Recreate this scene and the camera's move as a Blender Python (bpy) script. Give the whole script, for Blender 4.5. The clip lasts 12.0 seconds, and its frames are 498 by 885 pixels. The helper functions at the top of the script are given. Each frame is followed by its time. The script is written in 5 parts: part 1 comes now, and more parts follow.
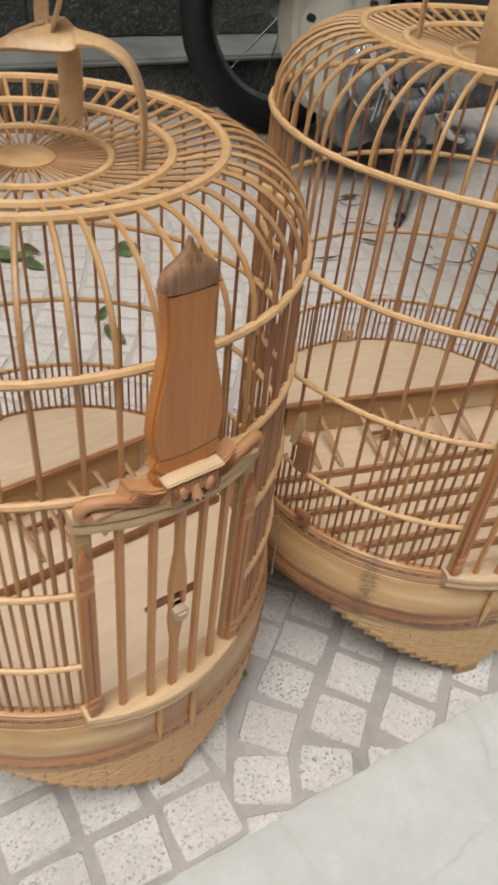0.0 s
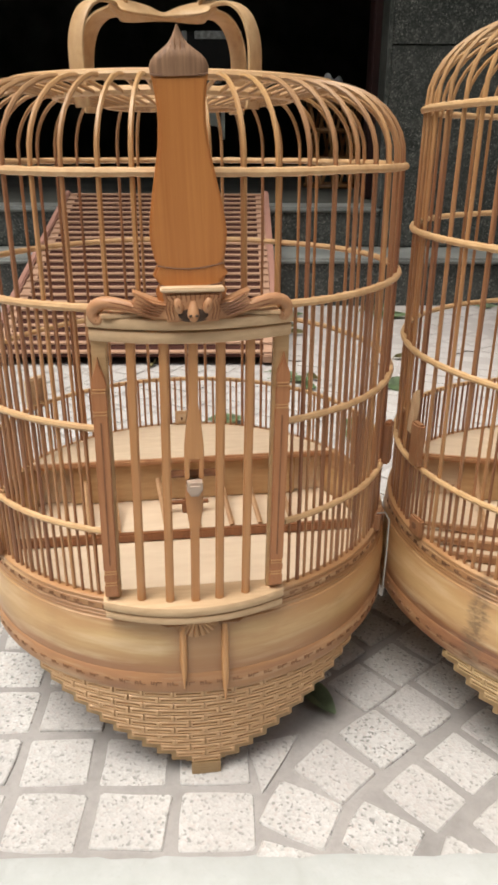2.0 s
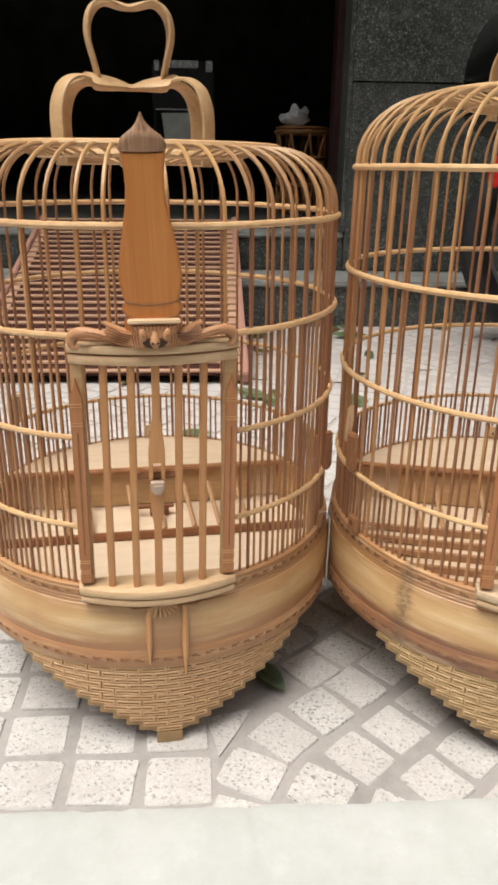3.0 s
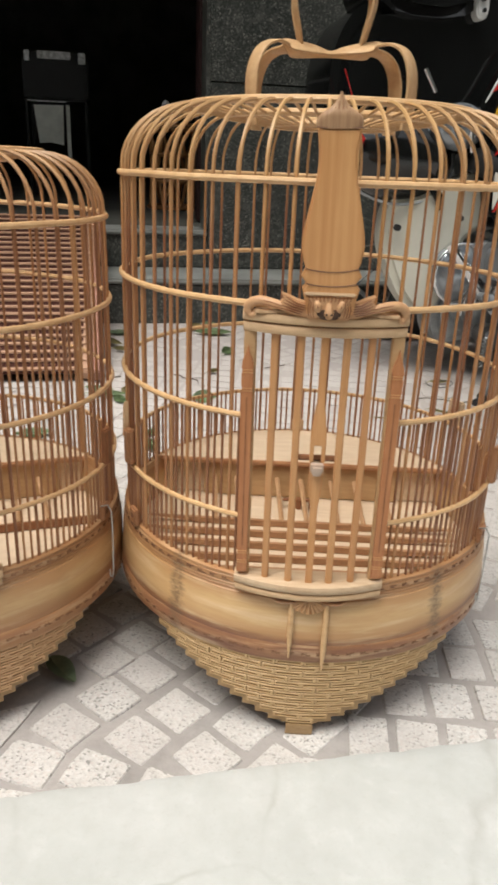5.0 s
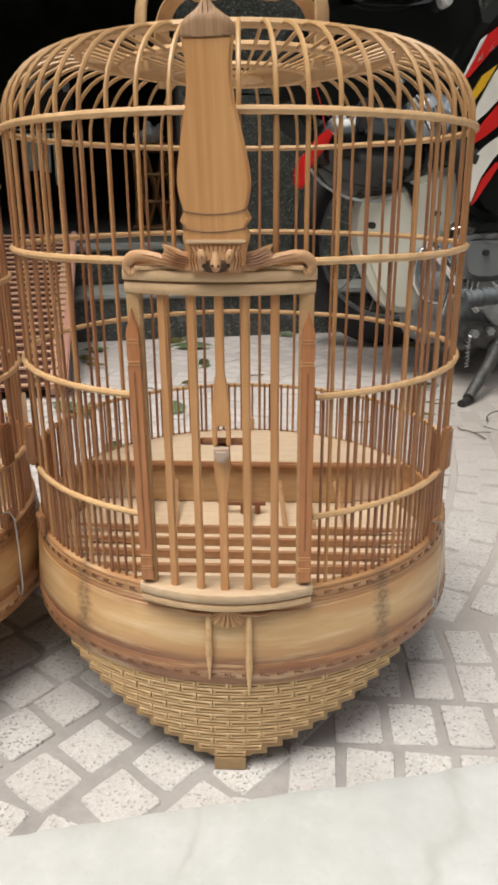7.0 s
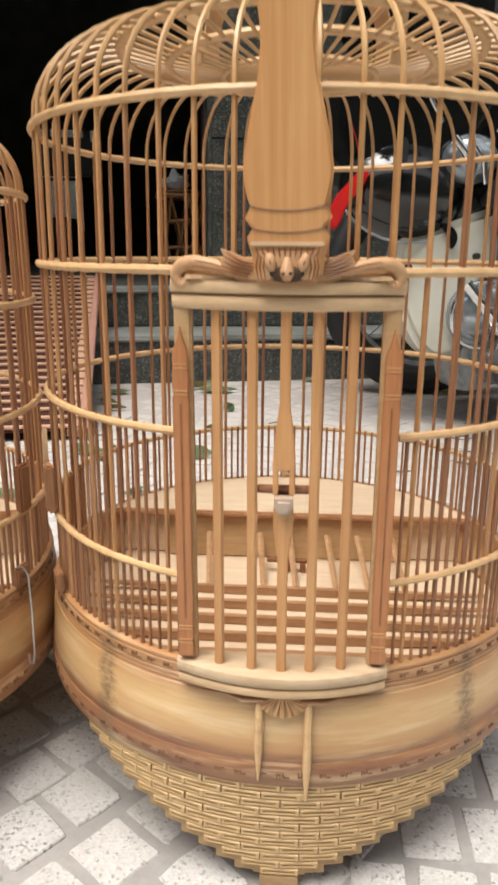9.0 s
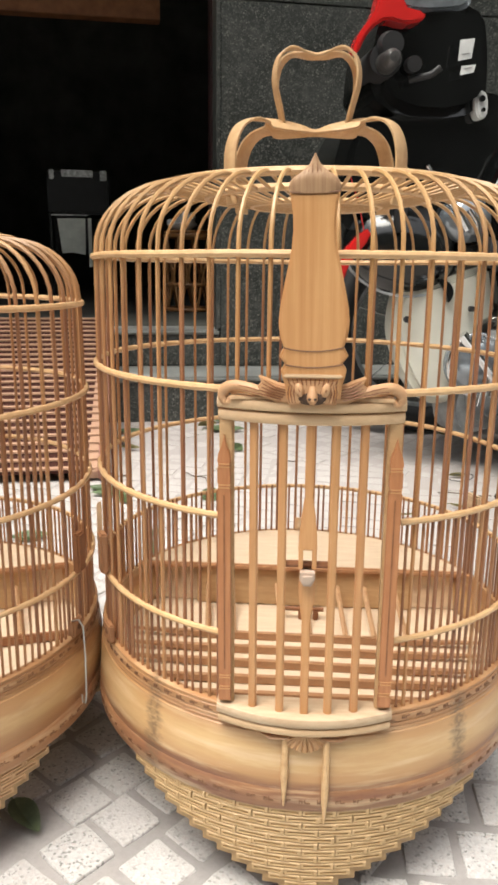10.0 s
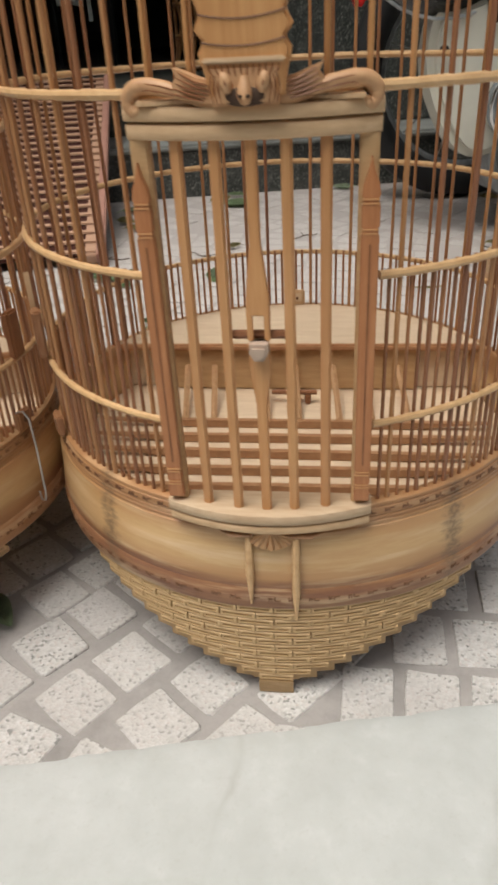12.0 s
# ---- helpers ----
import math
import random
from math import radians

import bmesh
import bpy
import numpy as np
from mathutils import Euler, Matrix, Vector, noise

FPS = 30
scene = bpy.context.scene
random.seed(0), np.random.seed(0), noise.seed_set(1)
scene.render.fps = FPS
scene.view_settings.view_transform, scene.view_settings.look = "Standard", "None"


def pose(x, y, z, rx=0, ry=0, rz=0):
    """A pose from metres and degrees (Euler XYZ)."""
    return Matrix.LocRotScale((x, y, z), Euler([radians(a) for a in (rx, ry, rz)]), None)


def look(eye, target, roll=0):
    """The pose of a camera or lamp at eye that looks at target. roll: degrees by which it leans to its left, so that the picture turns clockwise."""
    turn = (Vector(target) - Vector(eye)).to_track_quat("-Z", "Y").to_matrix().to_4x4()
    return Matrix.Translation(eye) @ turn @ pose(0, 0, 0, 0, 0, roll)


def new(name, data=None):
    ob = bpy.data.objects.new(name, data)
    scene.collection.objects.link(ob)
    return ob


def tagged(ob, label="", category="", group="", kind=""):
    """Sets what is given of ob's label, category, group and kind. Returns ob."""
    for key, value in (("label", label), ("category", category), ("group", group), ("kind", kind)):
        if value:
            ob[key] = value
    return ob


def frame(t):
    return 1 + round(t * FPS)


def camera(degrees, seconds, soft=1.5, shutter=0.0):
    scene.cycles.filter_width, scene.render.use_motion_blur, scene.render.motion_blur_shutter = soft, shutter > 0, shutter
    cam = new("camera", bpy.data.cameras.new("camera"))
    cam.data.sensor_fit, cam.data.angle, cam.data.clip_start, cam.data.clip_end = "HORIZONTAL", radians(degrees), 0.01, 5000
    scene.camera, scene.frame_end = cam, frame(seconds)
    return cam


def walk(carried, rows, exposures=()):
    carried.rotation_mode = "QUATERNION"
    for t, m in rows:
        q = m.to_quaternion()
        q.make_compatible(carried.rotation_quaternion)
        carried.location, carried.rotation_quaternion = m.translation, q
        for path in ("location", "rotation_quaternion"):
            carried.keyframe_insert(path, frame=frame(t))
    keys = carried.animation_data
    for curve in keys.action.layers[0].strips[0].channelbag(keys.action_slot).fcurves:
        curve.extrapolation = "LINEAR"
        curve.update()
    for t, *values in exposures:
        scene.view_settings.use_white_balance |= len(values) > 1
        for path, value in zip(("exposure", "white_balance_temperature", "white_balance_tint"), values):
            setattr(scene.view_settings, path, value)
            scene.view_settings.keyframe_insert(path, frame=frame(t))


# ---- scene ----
cam = camera(38.54, 12.0, soft=3.0, shutter=0.25)
ROWS = [
    (0.0, -0.0011, -0.0004, 0.5713, 3.473, -40.456, -4.936),
    (0.5, 0.0689, 0.0577, 0.5618, 14.001, -42.960, -4.268),
    (1.0, 0.1398, 0.0396, 0.5470, 27.670, -37.520, -2.505),
    (1.5, 0.1723, -0.0040, 0.4267, 30.080, -28.300, -1.037),
    (2.0, 0.1953, -0.0461, 0.4079, 32.234, -22.604, -0.163),
    (2.5, 0.2242, -0.0919, 0.4231, 31.092, -21.743, -1.117),
    (2.7, 0.2334, -0.1013, 0.4261, 30.658, -21.508, -0.882),
    (4.3, 0.3071, -0.0947, 0.4461, 28.580, -20.296, -1.699),
    (4.5, 0.3198, -0.0851, 0.4449, 26.868, -20.818, -1.948),
    (5.0, 0.3516, -0.0721, 0.4396, 22.564, -21.280, -2.094),
    (5.5, 0.3730, -0.0629, 0.4328, 20.511, -20.196, -1.498),
    (6.0, 0.3923, -0.0499, 0.4258, 20.858, -19.100, -0.472),
    (6.5, 0.4022, -0.0223, 0.4172, 21.756, -19.078, 0.476),
    (7.0, 0.3962, 0.0109, 0.3892, 22.706, -19.235, 0.240),
    (7.2, 0.3913, 0.0246, 0.3801, 24.111, -18.405, 0.695),
    (8.8, 0.3501, 0.0745, 0.3462, 24.567, -15.658, -0.593),
    (9.0, 0.3437, 0.0664, 0.3641, 24.091, -15.366, -0.460),
    (9.5, 0.3465, 0.0310, 0.3950, 24.347, -14.170, -0.141),
    (10.0, 0.3550, -0.0052, 0.4214, 24.130, -13.498, -0.607),
    (10.5, 0.3512, -0.0352, 0.4228, 23.815, -14.869, -0.539),
    (11.0, 0.3417, -0.0648, 0.4311, 27.835, -17.881, 1.125),
    (11.5, 0.3400, -0.0030, 0.4016, 24.354, -25.532, -0.258),
    (12.0, 0.3678, 0.0911, 0.3757, 26.429, -30.195, 2.6),
]
EXPOSURES = [(0.0, 0.33), (0.5, 0.37), (1.0, 0.45), (1.5, 0.55), (2.0, 0.79), (2.7, 0.82), (4.5, 0.79), (5.5, 0.70), (7.2, 0.72), (9.0, 1.04), (10.0, 1.23), (11.0, 0.96), (11.5, 0.78), (12.0, 0.45)]
walk(cam, [(t, pose(x, y, z, 90 + pitch, roll, yaw)) for t, x, y, z, yaw, pitch, roll in ROWS], EXPOSURES)


# ---- light ----
SUN_AZ, SUN_EL = radians(200), radians(70)   # compass of the sky's light: over the street, in front of the shop
world = bpy.data.worlds.new("sky")
scene.world = world
world.use_nodes = True
wn = world.node_tree
sky = wn.nodes.new("ShaderNodeTexSky")
sky.sky_type, sky.sun_disc = "NISHITA", False
sky.sun_elevation, sky.sun_rotation = SUN_EL, SUN_AZ
sky.air_density, sky.dust_density = 1.2, 4.0
hsv = wn.nodes.new("ShaderNodeHueSaturation")
hsv.inputs["Saturation"].default_value = 0.10
wn.links.new(sky.outputs[0], hsv.inputs["Color"])
wn.links.new(hsv.outputs[0], wn.nodes["Background"].inputs["Color"])
wn.nodes["Background"].inputs["Strength"].default_value = 0.11
sun = new("sun", bpy.data.lights.new("sun", "SUN"))
sun.data.energy, sun.data.angle, sun.data.color = 2.05, radians(40), (1.0, 0.945, 0.83)
sun.matrix_world = look((0, 0, 6), (0.75, 2.05, 0))

# ---- materials ----
def mat(name, rough=0.6, metal=0.0):
    m = bpy.data.materials.new(name)
    m.use_nodes = True
    b = m.node_tree.nodes["Principled BSDF"]
    b.inputs["Roughness"].default_value, b.inputs["Metallic"].default_value = rough, metal
    return m, m.node_tree, b


def node(t, kind, **inputs):
    n = t.nodes.new(kind)
    for k, v in inputs.items():
        n.inputs[k.replace("_", " ")].default_value = v
    return n


def coords(t, scale=(1, 1, 1), kind="Object"):
    c, m = t.nodes.new("ShaderNodeTexCoord"), t.nodes.new("ShaderNodeMapping")
    m.inputs["Scale"].default_value = scale
    t.links.new(c.outputs[kind], m.inputs["Vector"])
    return m.outputs["Vector"]


def ramp(t, fac, stops):
    r = t.nodes.new("ShaderNodeValToRGB")
    e = r.color_ramp.elements
    while len(e) < len(stops):
        e.new(0.5)
    for el, (p, c) in zip(e, stops):
        el.position, el.color = p, (*c, 1)
    t.links.new(fac, r.inputs["Fac"])
    return r.outputs["Color"]


def noise_of(t, vec, scale, detail=4, rough=0.55):
    n = node(t, "ShaderNodeTexNoise", Scale=scale, Detail=detail, Roughness=rough)
    t.links.new(vec, n.inputs["Vector"])
    return n.outputs["Fac"]


def mix(t, fac, a, b, how="MIX"):
    m = t.nodes.new("ShaderNodeMix")
    m.data_type, m.blend_type = "RGBA", how
    for sock, v in ((m.inputs[0], fac), (m.inputs[6], a), (m.inputs[7], b)):
        if isinstance(v, (int, float)):
            sock.default_value = v
        elif isinstance(v, tuple):
            sock.default_value = (*v, 1)
        else:
            t.links.new(v, sock)
    return m.outputs[2]


def bump(t, b, height, strength=0.3, dist=0.001):
    n = node(t, "ShaderNodeBump", Strength=strength, Distance=dist)
    t.links.new(height, n.inputs["Height"])
    t.links.new(n.outputs[0], b.inputs["Normal"])


def object_random(t):
    return t.nodes.new("ShaderNodeObjectInfo").outputs["Random"]


def wood(name, light, dark, stretch=(60, 60, 6), rough=0.5, vary=0.0, tint=None, relief=0.25, lit_top=None):
    """Bamboo and pale wood: streaks along the grain, blotches, and a tint of its own for each piece."""
    m, t, b = mat(name, rough)
    light, dark = (light[0], light[1] * 0.945, light[2] * 0.90), (dark[0], dark[1] * 0.945, dark[2] * 0.90)
    streak = noise_of(t, coords(t, stretch), 4, 6, 0.65)
    blotch = noise_of(t, coords(t, (1, 1, 1)), 28, 3)
    c = ramp(t, streak, [(0.28, dark), (0.5, tuple((x + y) / 2 for x, y in zip(light, dark))), (0.72, light)])
    c = mix(t, mix_fac(t, blotch, 0.42, 0.75, 0.35), c, dark)
    if vary:
        r = object_random(t)
        c = mix(t, mix_fac(t, r, 0.0, 1.0, vary), c, tint)
    if lit_top:
        # skylight on the dome is put into the colour: paler towards the top
        sep = t.nodes.new("ShaderNodeSeparateXYZ")
        t.links.new(coords(t), sep.inputs[0])
        c = mix(t, mix_fac(t, sep.outputs["Z"], 0.385, 0.465, 0.7), c, lit_top)
    t.links.new(c, b.inputs["Base Color"])
    bump(t, b, streak, relief, 0.0006)
    return m


def mix_fac(t, v, lo, hi, top):
    r = node(t, "ShaderNodeMapRange", From_Min=lo, From_Max=hi, To_Min=0.0, To_Max=top)
    t.links.new(v, r.inputs["Value"])
    return r.outputs["Result"]


def plain(name, color, rough=0.5, metal=0.0, vary=0.25, scale=20, relief=0.1):
    m, t, b = mat(name, rough, metal)
    n = noise_of(t, coords(t), scale, 5)
    c = ramp(t, n, [(0.3, tuple(x * (1 - vary) for x in color)), (0.7, tuple(min(1, x * (1 + vary)) for x in color))])
    t.links.new(c, b.inputs["Base Color"])
    bump(t, b, n, relief, 0.001)
    return m


M = {}
M["wire"] = wood("bamboo_wire", (0.55, 0.315, 0.142), (0.36, 0.172, 0.072), (90, 90, 9), 0.42, 0.9, (0.22, 0.085, 0.043), 0.25, (0.50, 0.315, 0.14))
M["wire_tan"] = wood("tan_bamboo_wire", (0.54, 0.305, 0.145), (0.36, 0.175, 0.077), (90, 90, 9), 0.42, 0.85, (0.28, 0.12, 0.056))
M["wire_dark"] = wood("dark_bamboo_wire", (0.45, 0.23, 0.105), (0.27, 0.112, 0.05), (90, 90, 9), 0.42, 0.85, (0.17, 0.065, 0.03))
M["wire_pale"] = wood("bamboo_dome_wire", (0.52, 0.30, 0.13), (0.37, 0.18, 0.07), (90, 90, 9), 0.42, 0.45, (0.33, 0.15, 0.06), 0.25, (0.52, 0.335, 0.15))
M["hoop"] = wood("pale_bamboo_hoop", (0.66, 0.465, 0.26), (0.49, 0.30, 0.15), (30, 30, 60), 0.42)
M["hoop_b"] = wood("yellow_bamboo_hoop", (0.67, 0.475, 0.265), (0.50, 0.315, 0.155), (30, 30, 60), 0.4)
M["pale"] = wood("pale_wood", (0.66, 0.48, 0.30), (0.5, 0.33, 0.19), (70, 70, 8), 0.55)
M["pale_x"] = wood("pale_lengthwise_wood", (0.64, 0.475, 0.30), (0.49, 0.335, 0.195), (9, 70, 70), 0.55)
M["white_wood"] = wood("raw_white_wood", (0.68, 0.55, 0.38), (0.55, 0.40, 0.26), (8, 60, 60), 0.6)
M["sill_grey"] = wood("greyed_sill_wood", (0.56, 0.45, 0.32), (0.42, 0.30, 0.19), (10, 60, 60), 0.6)
M["tab"] = wood("dull_tab_wood", (0.38, 0.20, 0.10), (0.26, 0.12, 0.055), (60, 60, 9), 0.5)
M["slat"] = wood("brown_slat_wood", (0.43, 0.245, 0.125), (0.31, 0.155, 0.075), (8, 60, 60), 0.55)
M["stick"] = wood("dull_bamboo_stick", (0.50, 0.32, 0.17), (0.36, 0.20, 0.10), (60, 60, 9), 0.55)
M["red"] = wood("reddish_wood", (0.48, 0.225, 0.098), (0.35, 0.14, 0.056), (90, 90, 7), 0.42)
M["honey"] = wood("honey_wood", (0.55, 0.235, 0.068), (0.43, 0.160, 0.042), (75, 75, 2.2), 0.4)
M["honey_b"] = wood("light_honey_wood", (0.66, 0.39, 0.178), (0.50, 0.245, 0.092), (52, 52, 1.5), 0.4)
M["bar"] = wood("bamboo_bar", (0.64, 0.375, 0.17), (0.48, 0.24, 0.095), (90, 90, 6), 0.42, 0.75, (0.46, 0.20, 0.075))
M["bar_b"] = wood("light_bamboo_bar", (0.63, 0.375, 0.175), (0.48, 0.25, 0.105), (90, 90, 6), 0.42, 0.6, (0.46, 0.215, 0.088))
M["carve_b"] = wood("pale_carved_wood", (0.58, 0.37, 0.205), (0.42, 0.235, 0.12), (25, 45, 45), 0.5)
M["carve"] = wood("carved_wood", (0.55, 0.32, 0.17), (0.38, 0.18, 0.085), (25, 45, 45), 0.5)
M["brown"] = wood("stained_brown_wood", (0.30, 0.13, 0.055), (0.19, 0.075, 0.03), (60, 60, 20), 0.5)
M["board"] = wood("plywood_board", (0.71, 0.595, 0.45), (0.60, 0.475, 0.335), (8, 60, 60), 0.6)
M["tray"] = wood("pale_tray_board", (0.73, 0.615, 0.47), (0.65, 0.525, 0.385), (6, 30, 30), 0.65)
M["weave"] = wood("woven_bamboo", (0.53, 0.385, 0.205), (0.43, 0.29, 0.145), (40, 40, 200), 0.5, 0.3, (0.47, 0.32, 0.17))
M["weave_a"] = wood("pinkish_woven_bamboo", (0.57, 0.385, 0.215), (0.46, 0.285, 0.15), (40, 40, 200), 0.5, 0.3, (0.50, 0.31, 0.165))
M["weave_dark"] = wood("woven_bamboo_ground", (0.40, 0.28, 0.145), (0.31, 0.20, 0.095), (40, 40, 200), 0.55)
M["apron"] = wood("brownish_board", (0.56, 0.385, 0.21), (0.43, 0.27, 0.13), (8, 60, 60), 0.6)
M["strap"] = wood("bamboo_strap", (0.58, 0.415, 0.235), (0.44, 0.28, 0.145), (40, 40, 40), 0.42)
M["tip"] = wood("dark_scorched_tip", (0.38, 0.225, 0.13), (0.15, 0.08, 0.045), (110, 110, 4), 0.6, 0.0, None, 0.6)
M["latch"] = plain("grey_bone_latch", (0.46, 0.345, 0.27), 0.4)
M["steel"] = plain("galvanised_wire", (0.45, 0.46, 0.46), 0.35, 0.9)
M["mark"] = plain("burnt_mark", (0.17, 0.08, 0.04), 0.7)
# near-black tone standing for shade in the carving's hollows
M["pit_shade"] = plain("carved_pit_shade", (0.055, 0.028, 0.016), 0.8)
M["faint_mark"] = plain("faint_burnt_mark", (0.24, 0.115, 0.055), 0.7)


def band_material(name, border, stain_top, knots, rim=0.16, peg=0.0):
    """A bamboo band: yellow middle, browned rims, streaks running round and two dark knots."""
    m, t, b = mat(name, 0.4)
    c = t.nodes.new("ShaderNodeTexCoord")
    sep = t.nodes.new("ShaderNodeSeparateXYZ")
    t.links.new(c.outputs["Object"], sep.inputs[0])
    grad = node(t, "ShaderNodeTexNoise", Scale=9.0, Detail=4.0)
    mp = t.nodes.new("ShaderNodeMapping")
    mp.inputs["Scale"].default_value = (1, 1, 9)
    t.links.new(c.outputs["Object"], mp.inputs[0])
    t.links.new(mp.outputs[0], grad.inputs["Vector"])
    wob = t.nodes.new("ShaderNodeMath")
    wob.operation = "MULTIPLY_ADD"
    t.links.new(grad.outputs["Fac"], wob.inputs[0])
    wob.inputs[1].default_value = 0.010
    t.links.new(sep.outputs["Z"], wob.inputs[2])
    zf = node(t, "ShaderNodeMapRange", From_Min=0.08, From_Max=0.16, To_Min=0.0, To_Max=1.0)
    t.links.new(wob.outputs[0], zf.inputs["Value"])
    col = ramp(t, zf.outputs[0], [(0.0, tuple(x * 0.85 for x in border)), (rim, border), (rim + 0.045, (0.44, 0.25, 0.115)), (rim + 0.13, (0.57, 0.365, 0.175)), (0.5, (0.64, 0.43, 0.215)), (0.61, (0.54, 0.33, 0.15)), (0.69, (0.35, 0.175, 0.08)), (1.0, (0.38, 0.20, 0.09))])
    streak = noise_of(t, mp.outputs[0], 14, 6, 0.7)
    col = mix(t, mix_fac(t, streak, 0.45, 0.8, 0.5), col, (0.42, 0.23, 0.09))
    stain = noise_of(t, coords(t, (1, 1, 5.0)), 9, 5, 0.65)
    col = mix(t, mix_fac(t, noise_of(t, coords(t, (1.3, 1.3, 14)), 10, 5, 0.6), 0.50, 0.72, 0.65), col, (0.72, 0.55, 0.34))
    col = mix(t, mix_fac(t, stain, 0.42, 0.66, stain_top), col, (0.46, 0.235, 0.10))
    ang = t.nodes.new("ShaderNodeMath")
    ang.operation = "ARCTAN2"
    neg = t.nodes.new("ShaderNodeMath")
    neg.operation = "MULTIPLY"
    neg.inputs[1].default_value = -1.0
    t.links.new(sep.outputs["Y"], neg.inputs[0])
    t.links.new(sep.outputs["X"], ang.inputs[0])
    t.links.new(neg.outputs[0], ang.inputs[1])
    av = t.nodes.new("ShaderNodeMath")
    av.operation = "ABSOLUTE"
    t.links.new(ang.outputs[0], av.inputs[0])
    knot = t.nodes.new("ShaderNodeMath")
    knot.operation = "SUBTRACT"
    t.links.new(av.outputs[0], knot.inputs[0])
    knot.inputs[1].default_value = radians(37.2)
    kd = t.nodes.new("ShaderNodeMath")
    kd.operation = "ABSOLUTE"
    t.links.new(knot.outputs[0], kd.inputs[0])
    jag = t.nodes.new("ShaderNodeMath")
    jag.operation = "MULTIPLY_ADD"
    t.links.new(noise_of(t, coords(t, (50, 50, 330)), 1, 3), jag.inputs[0])
    jag.inputs[1].default_value = 0.09
    t.links.new(kd.outputs[0], jag.inputs[2])
    if peg:
        # stain brushed round the two pegs
        rim_jag = t.nodes.new("ShaderNodeMath")
        rim_jag.operation = "MULTIPLY_ADD"
        t.links.new(noise_of(t, coords(t, (1, 1, 2)), 45, 4), rim_jag.inputs[0])
        rim_jag.inputs[1].default_value = 0.09
        t.links.new(av.outputs[0], rim_jag.inputs[2])
        col = mix(t, mix_fac(t, rim_jag.outputs[0], 0.22, 0.10, peg), col, (0.36, 0.18, 0.085))
    mottle = t.nodes.new("ShaderNodeMath")
    mottle.operation = "MULTIPLY"
    t.links.new(mix_fac(t, jag.outputs[0], 0.098, 0.060, knots), mottle.inputs[0])
    t.links.new(mix_fac(t, noise_of(t, coords(t, (260, 260, 420)), 1, 2), 0.80, 0.40, 1.0), mottle.inputs[1])
    col = mix(t, mottle.outputs[0], col, (0.15, 0.095, 0.055))
    t.links.new(col, b.inputs["Base Color"])
    bump(t, b, streak, 0.2, 0.0006)
    return m


M["band"] = band_material("bamboo_band", (0.20, 0.086, 0.050), 0.5, 0.75, 0.225)
M["band_a"] = band_material("stained_bamboo_band", (0.36, 0.175, 0.088), 0.7, 0.08, 0.24, 0.7)


def bike_shade(t, pos, c):
    """Shade round the parked motorbike, put into the paving's colour with a ragged edge."""
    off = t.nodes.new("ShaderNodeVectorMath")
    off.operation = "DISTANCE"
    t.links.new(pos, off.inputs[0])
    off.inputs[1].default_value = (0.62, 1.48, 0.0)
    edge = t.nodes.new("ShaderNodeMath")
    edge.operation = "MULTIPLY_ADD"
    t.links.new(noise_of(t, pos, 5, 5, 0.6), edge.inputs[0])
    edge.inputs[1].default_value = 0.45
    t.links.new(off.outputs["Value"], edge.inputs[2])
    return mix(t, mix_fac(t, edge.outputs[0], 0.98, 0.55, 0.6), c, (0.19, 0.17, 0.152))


def stone_material():
    """Washed terrazzo paving: pale chips, pink and dark specks, blotches, a darker tone further back."""
    m, t, b = mat("terrazzo_paving", 0.75)
    v = node(t, "ShaderNodeTexVoronoi", Scale=540.0)
    pos = t.nodes.new("ShaderNodeNewGeometry").outputs["Position"]
    t.links.new(pos, v.inputs["Vector"])
    hue = t.nodes.new("ShaderNodeSeparateColor")
    t.links.new(v.outputs["Color"], hue.inputs[0])
    chips = ramp(t, hue.outputs["Red"], [(0.0, (0.180, 0.181, 0.171)), (0.07, (0.266, 0.258, 0.244)), (0.12, (0.446, 0.435, 0.419)), (0.4, (0.537, 0.520, 0.502)), (0.75, (0.603, 0.589, 0.575)), (0.93, (0.494, 0.435, 0.405)), (1.0, (0.646, 0.635, 0.634))])
    dirt = noise_of(t, pos, 14, 5)
    c = mix(t, mix_fac(t, dirt, 0.40, 0.70, 0.65), chips, (0.342, 0.323, 0.310))
    c = mix(t, mix_fac(t, noise_of(t, pos, 95, 4, 0.7), 0.50, 0.72, 0.45), c, (0.380, 0.363, 0.346))
    c = mix(t, mix_fac(t, object_random(t), 0.0, 1.0, 0.4), c, (0.437, 0.406, 0.390))
    sep = t.nodes.new("ShaderNodeSeparateXYZ")
    t.links.new(pos, sep.inputs[0])
    c = mix(t, mix_fac(t, sep.outputs["Y"], 0.55, 1.15, 0.65), c, (0.413, 0.372, 0.351))
    c = bike_shade(t, pos, c)
    t.links.new(c, b.inputs["Base Color"])
    bump(t, b, v.outputs["Distance"], 0.35, 0.0008)
    return m


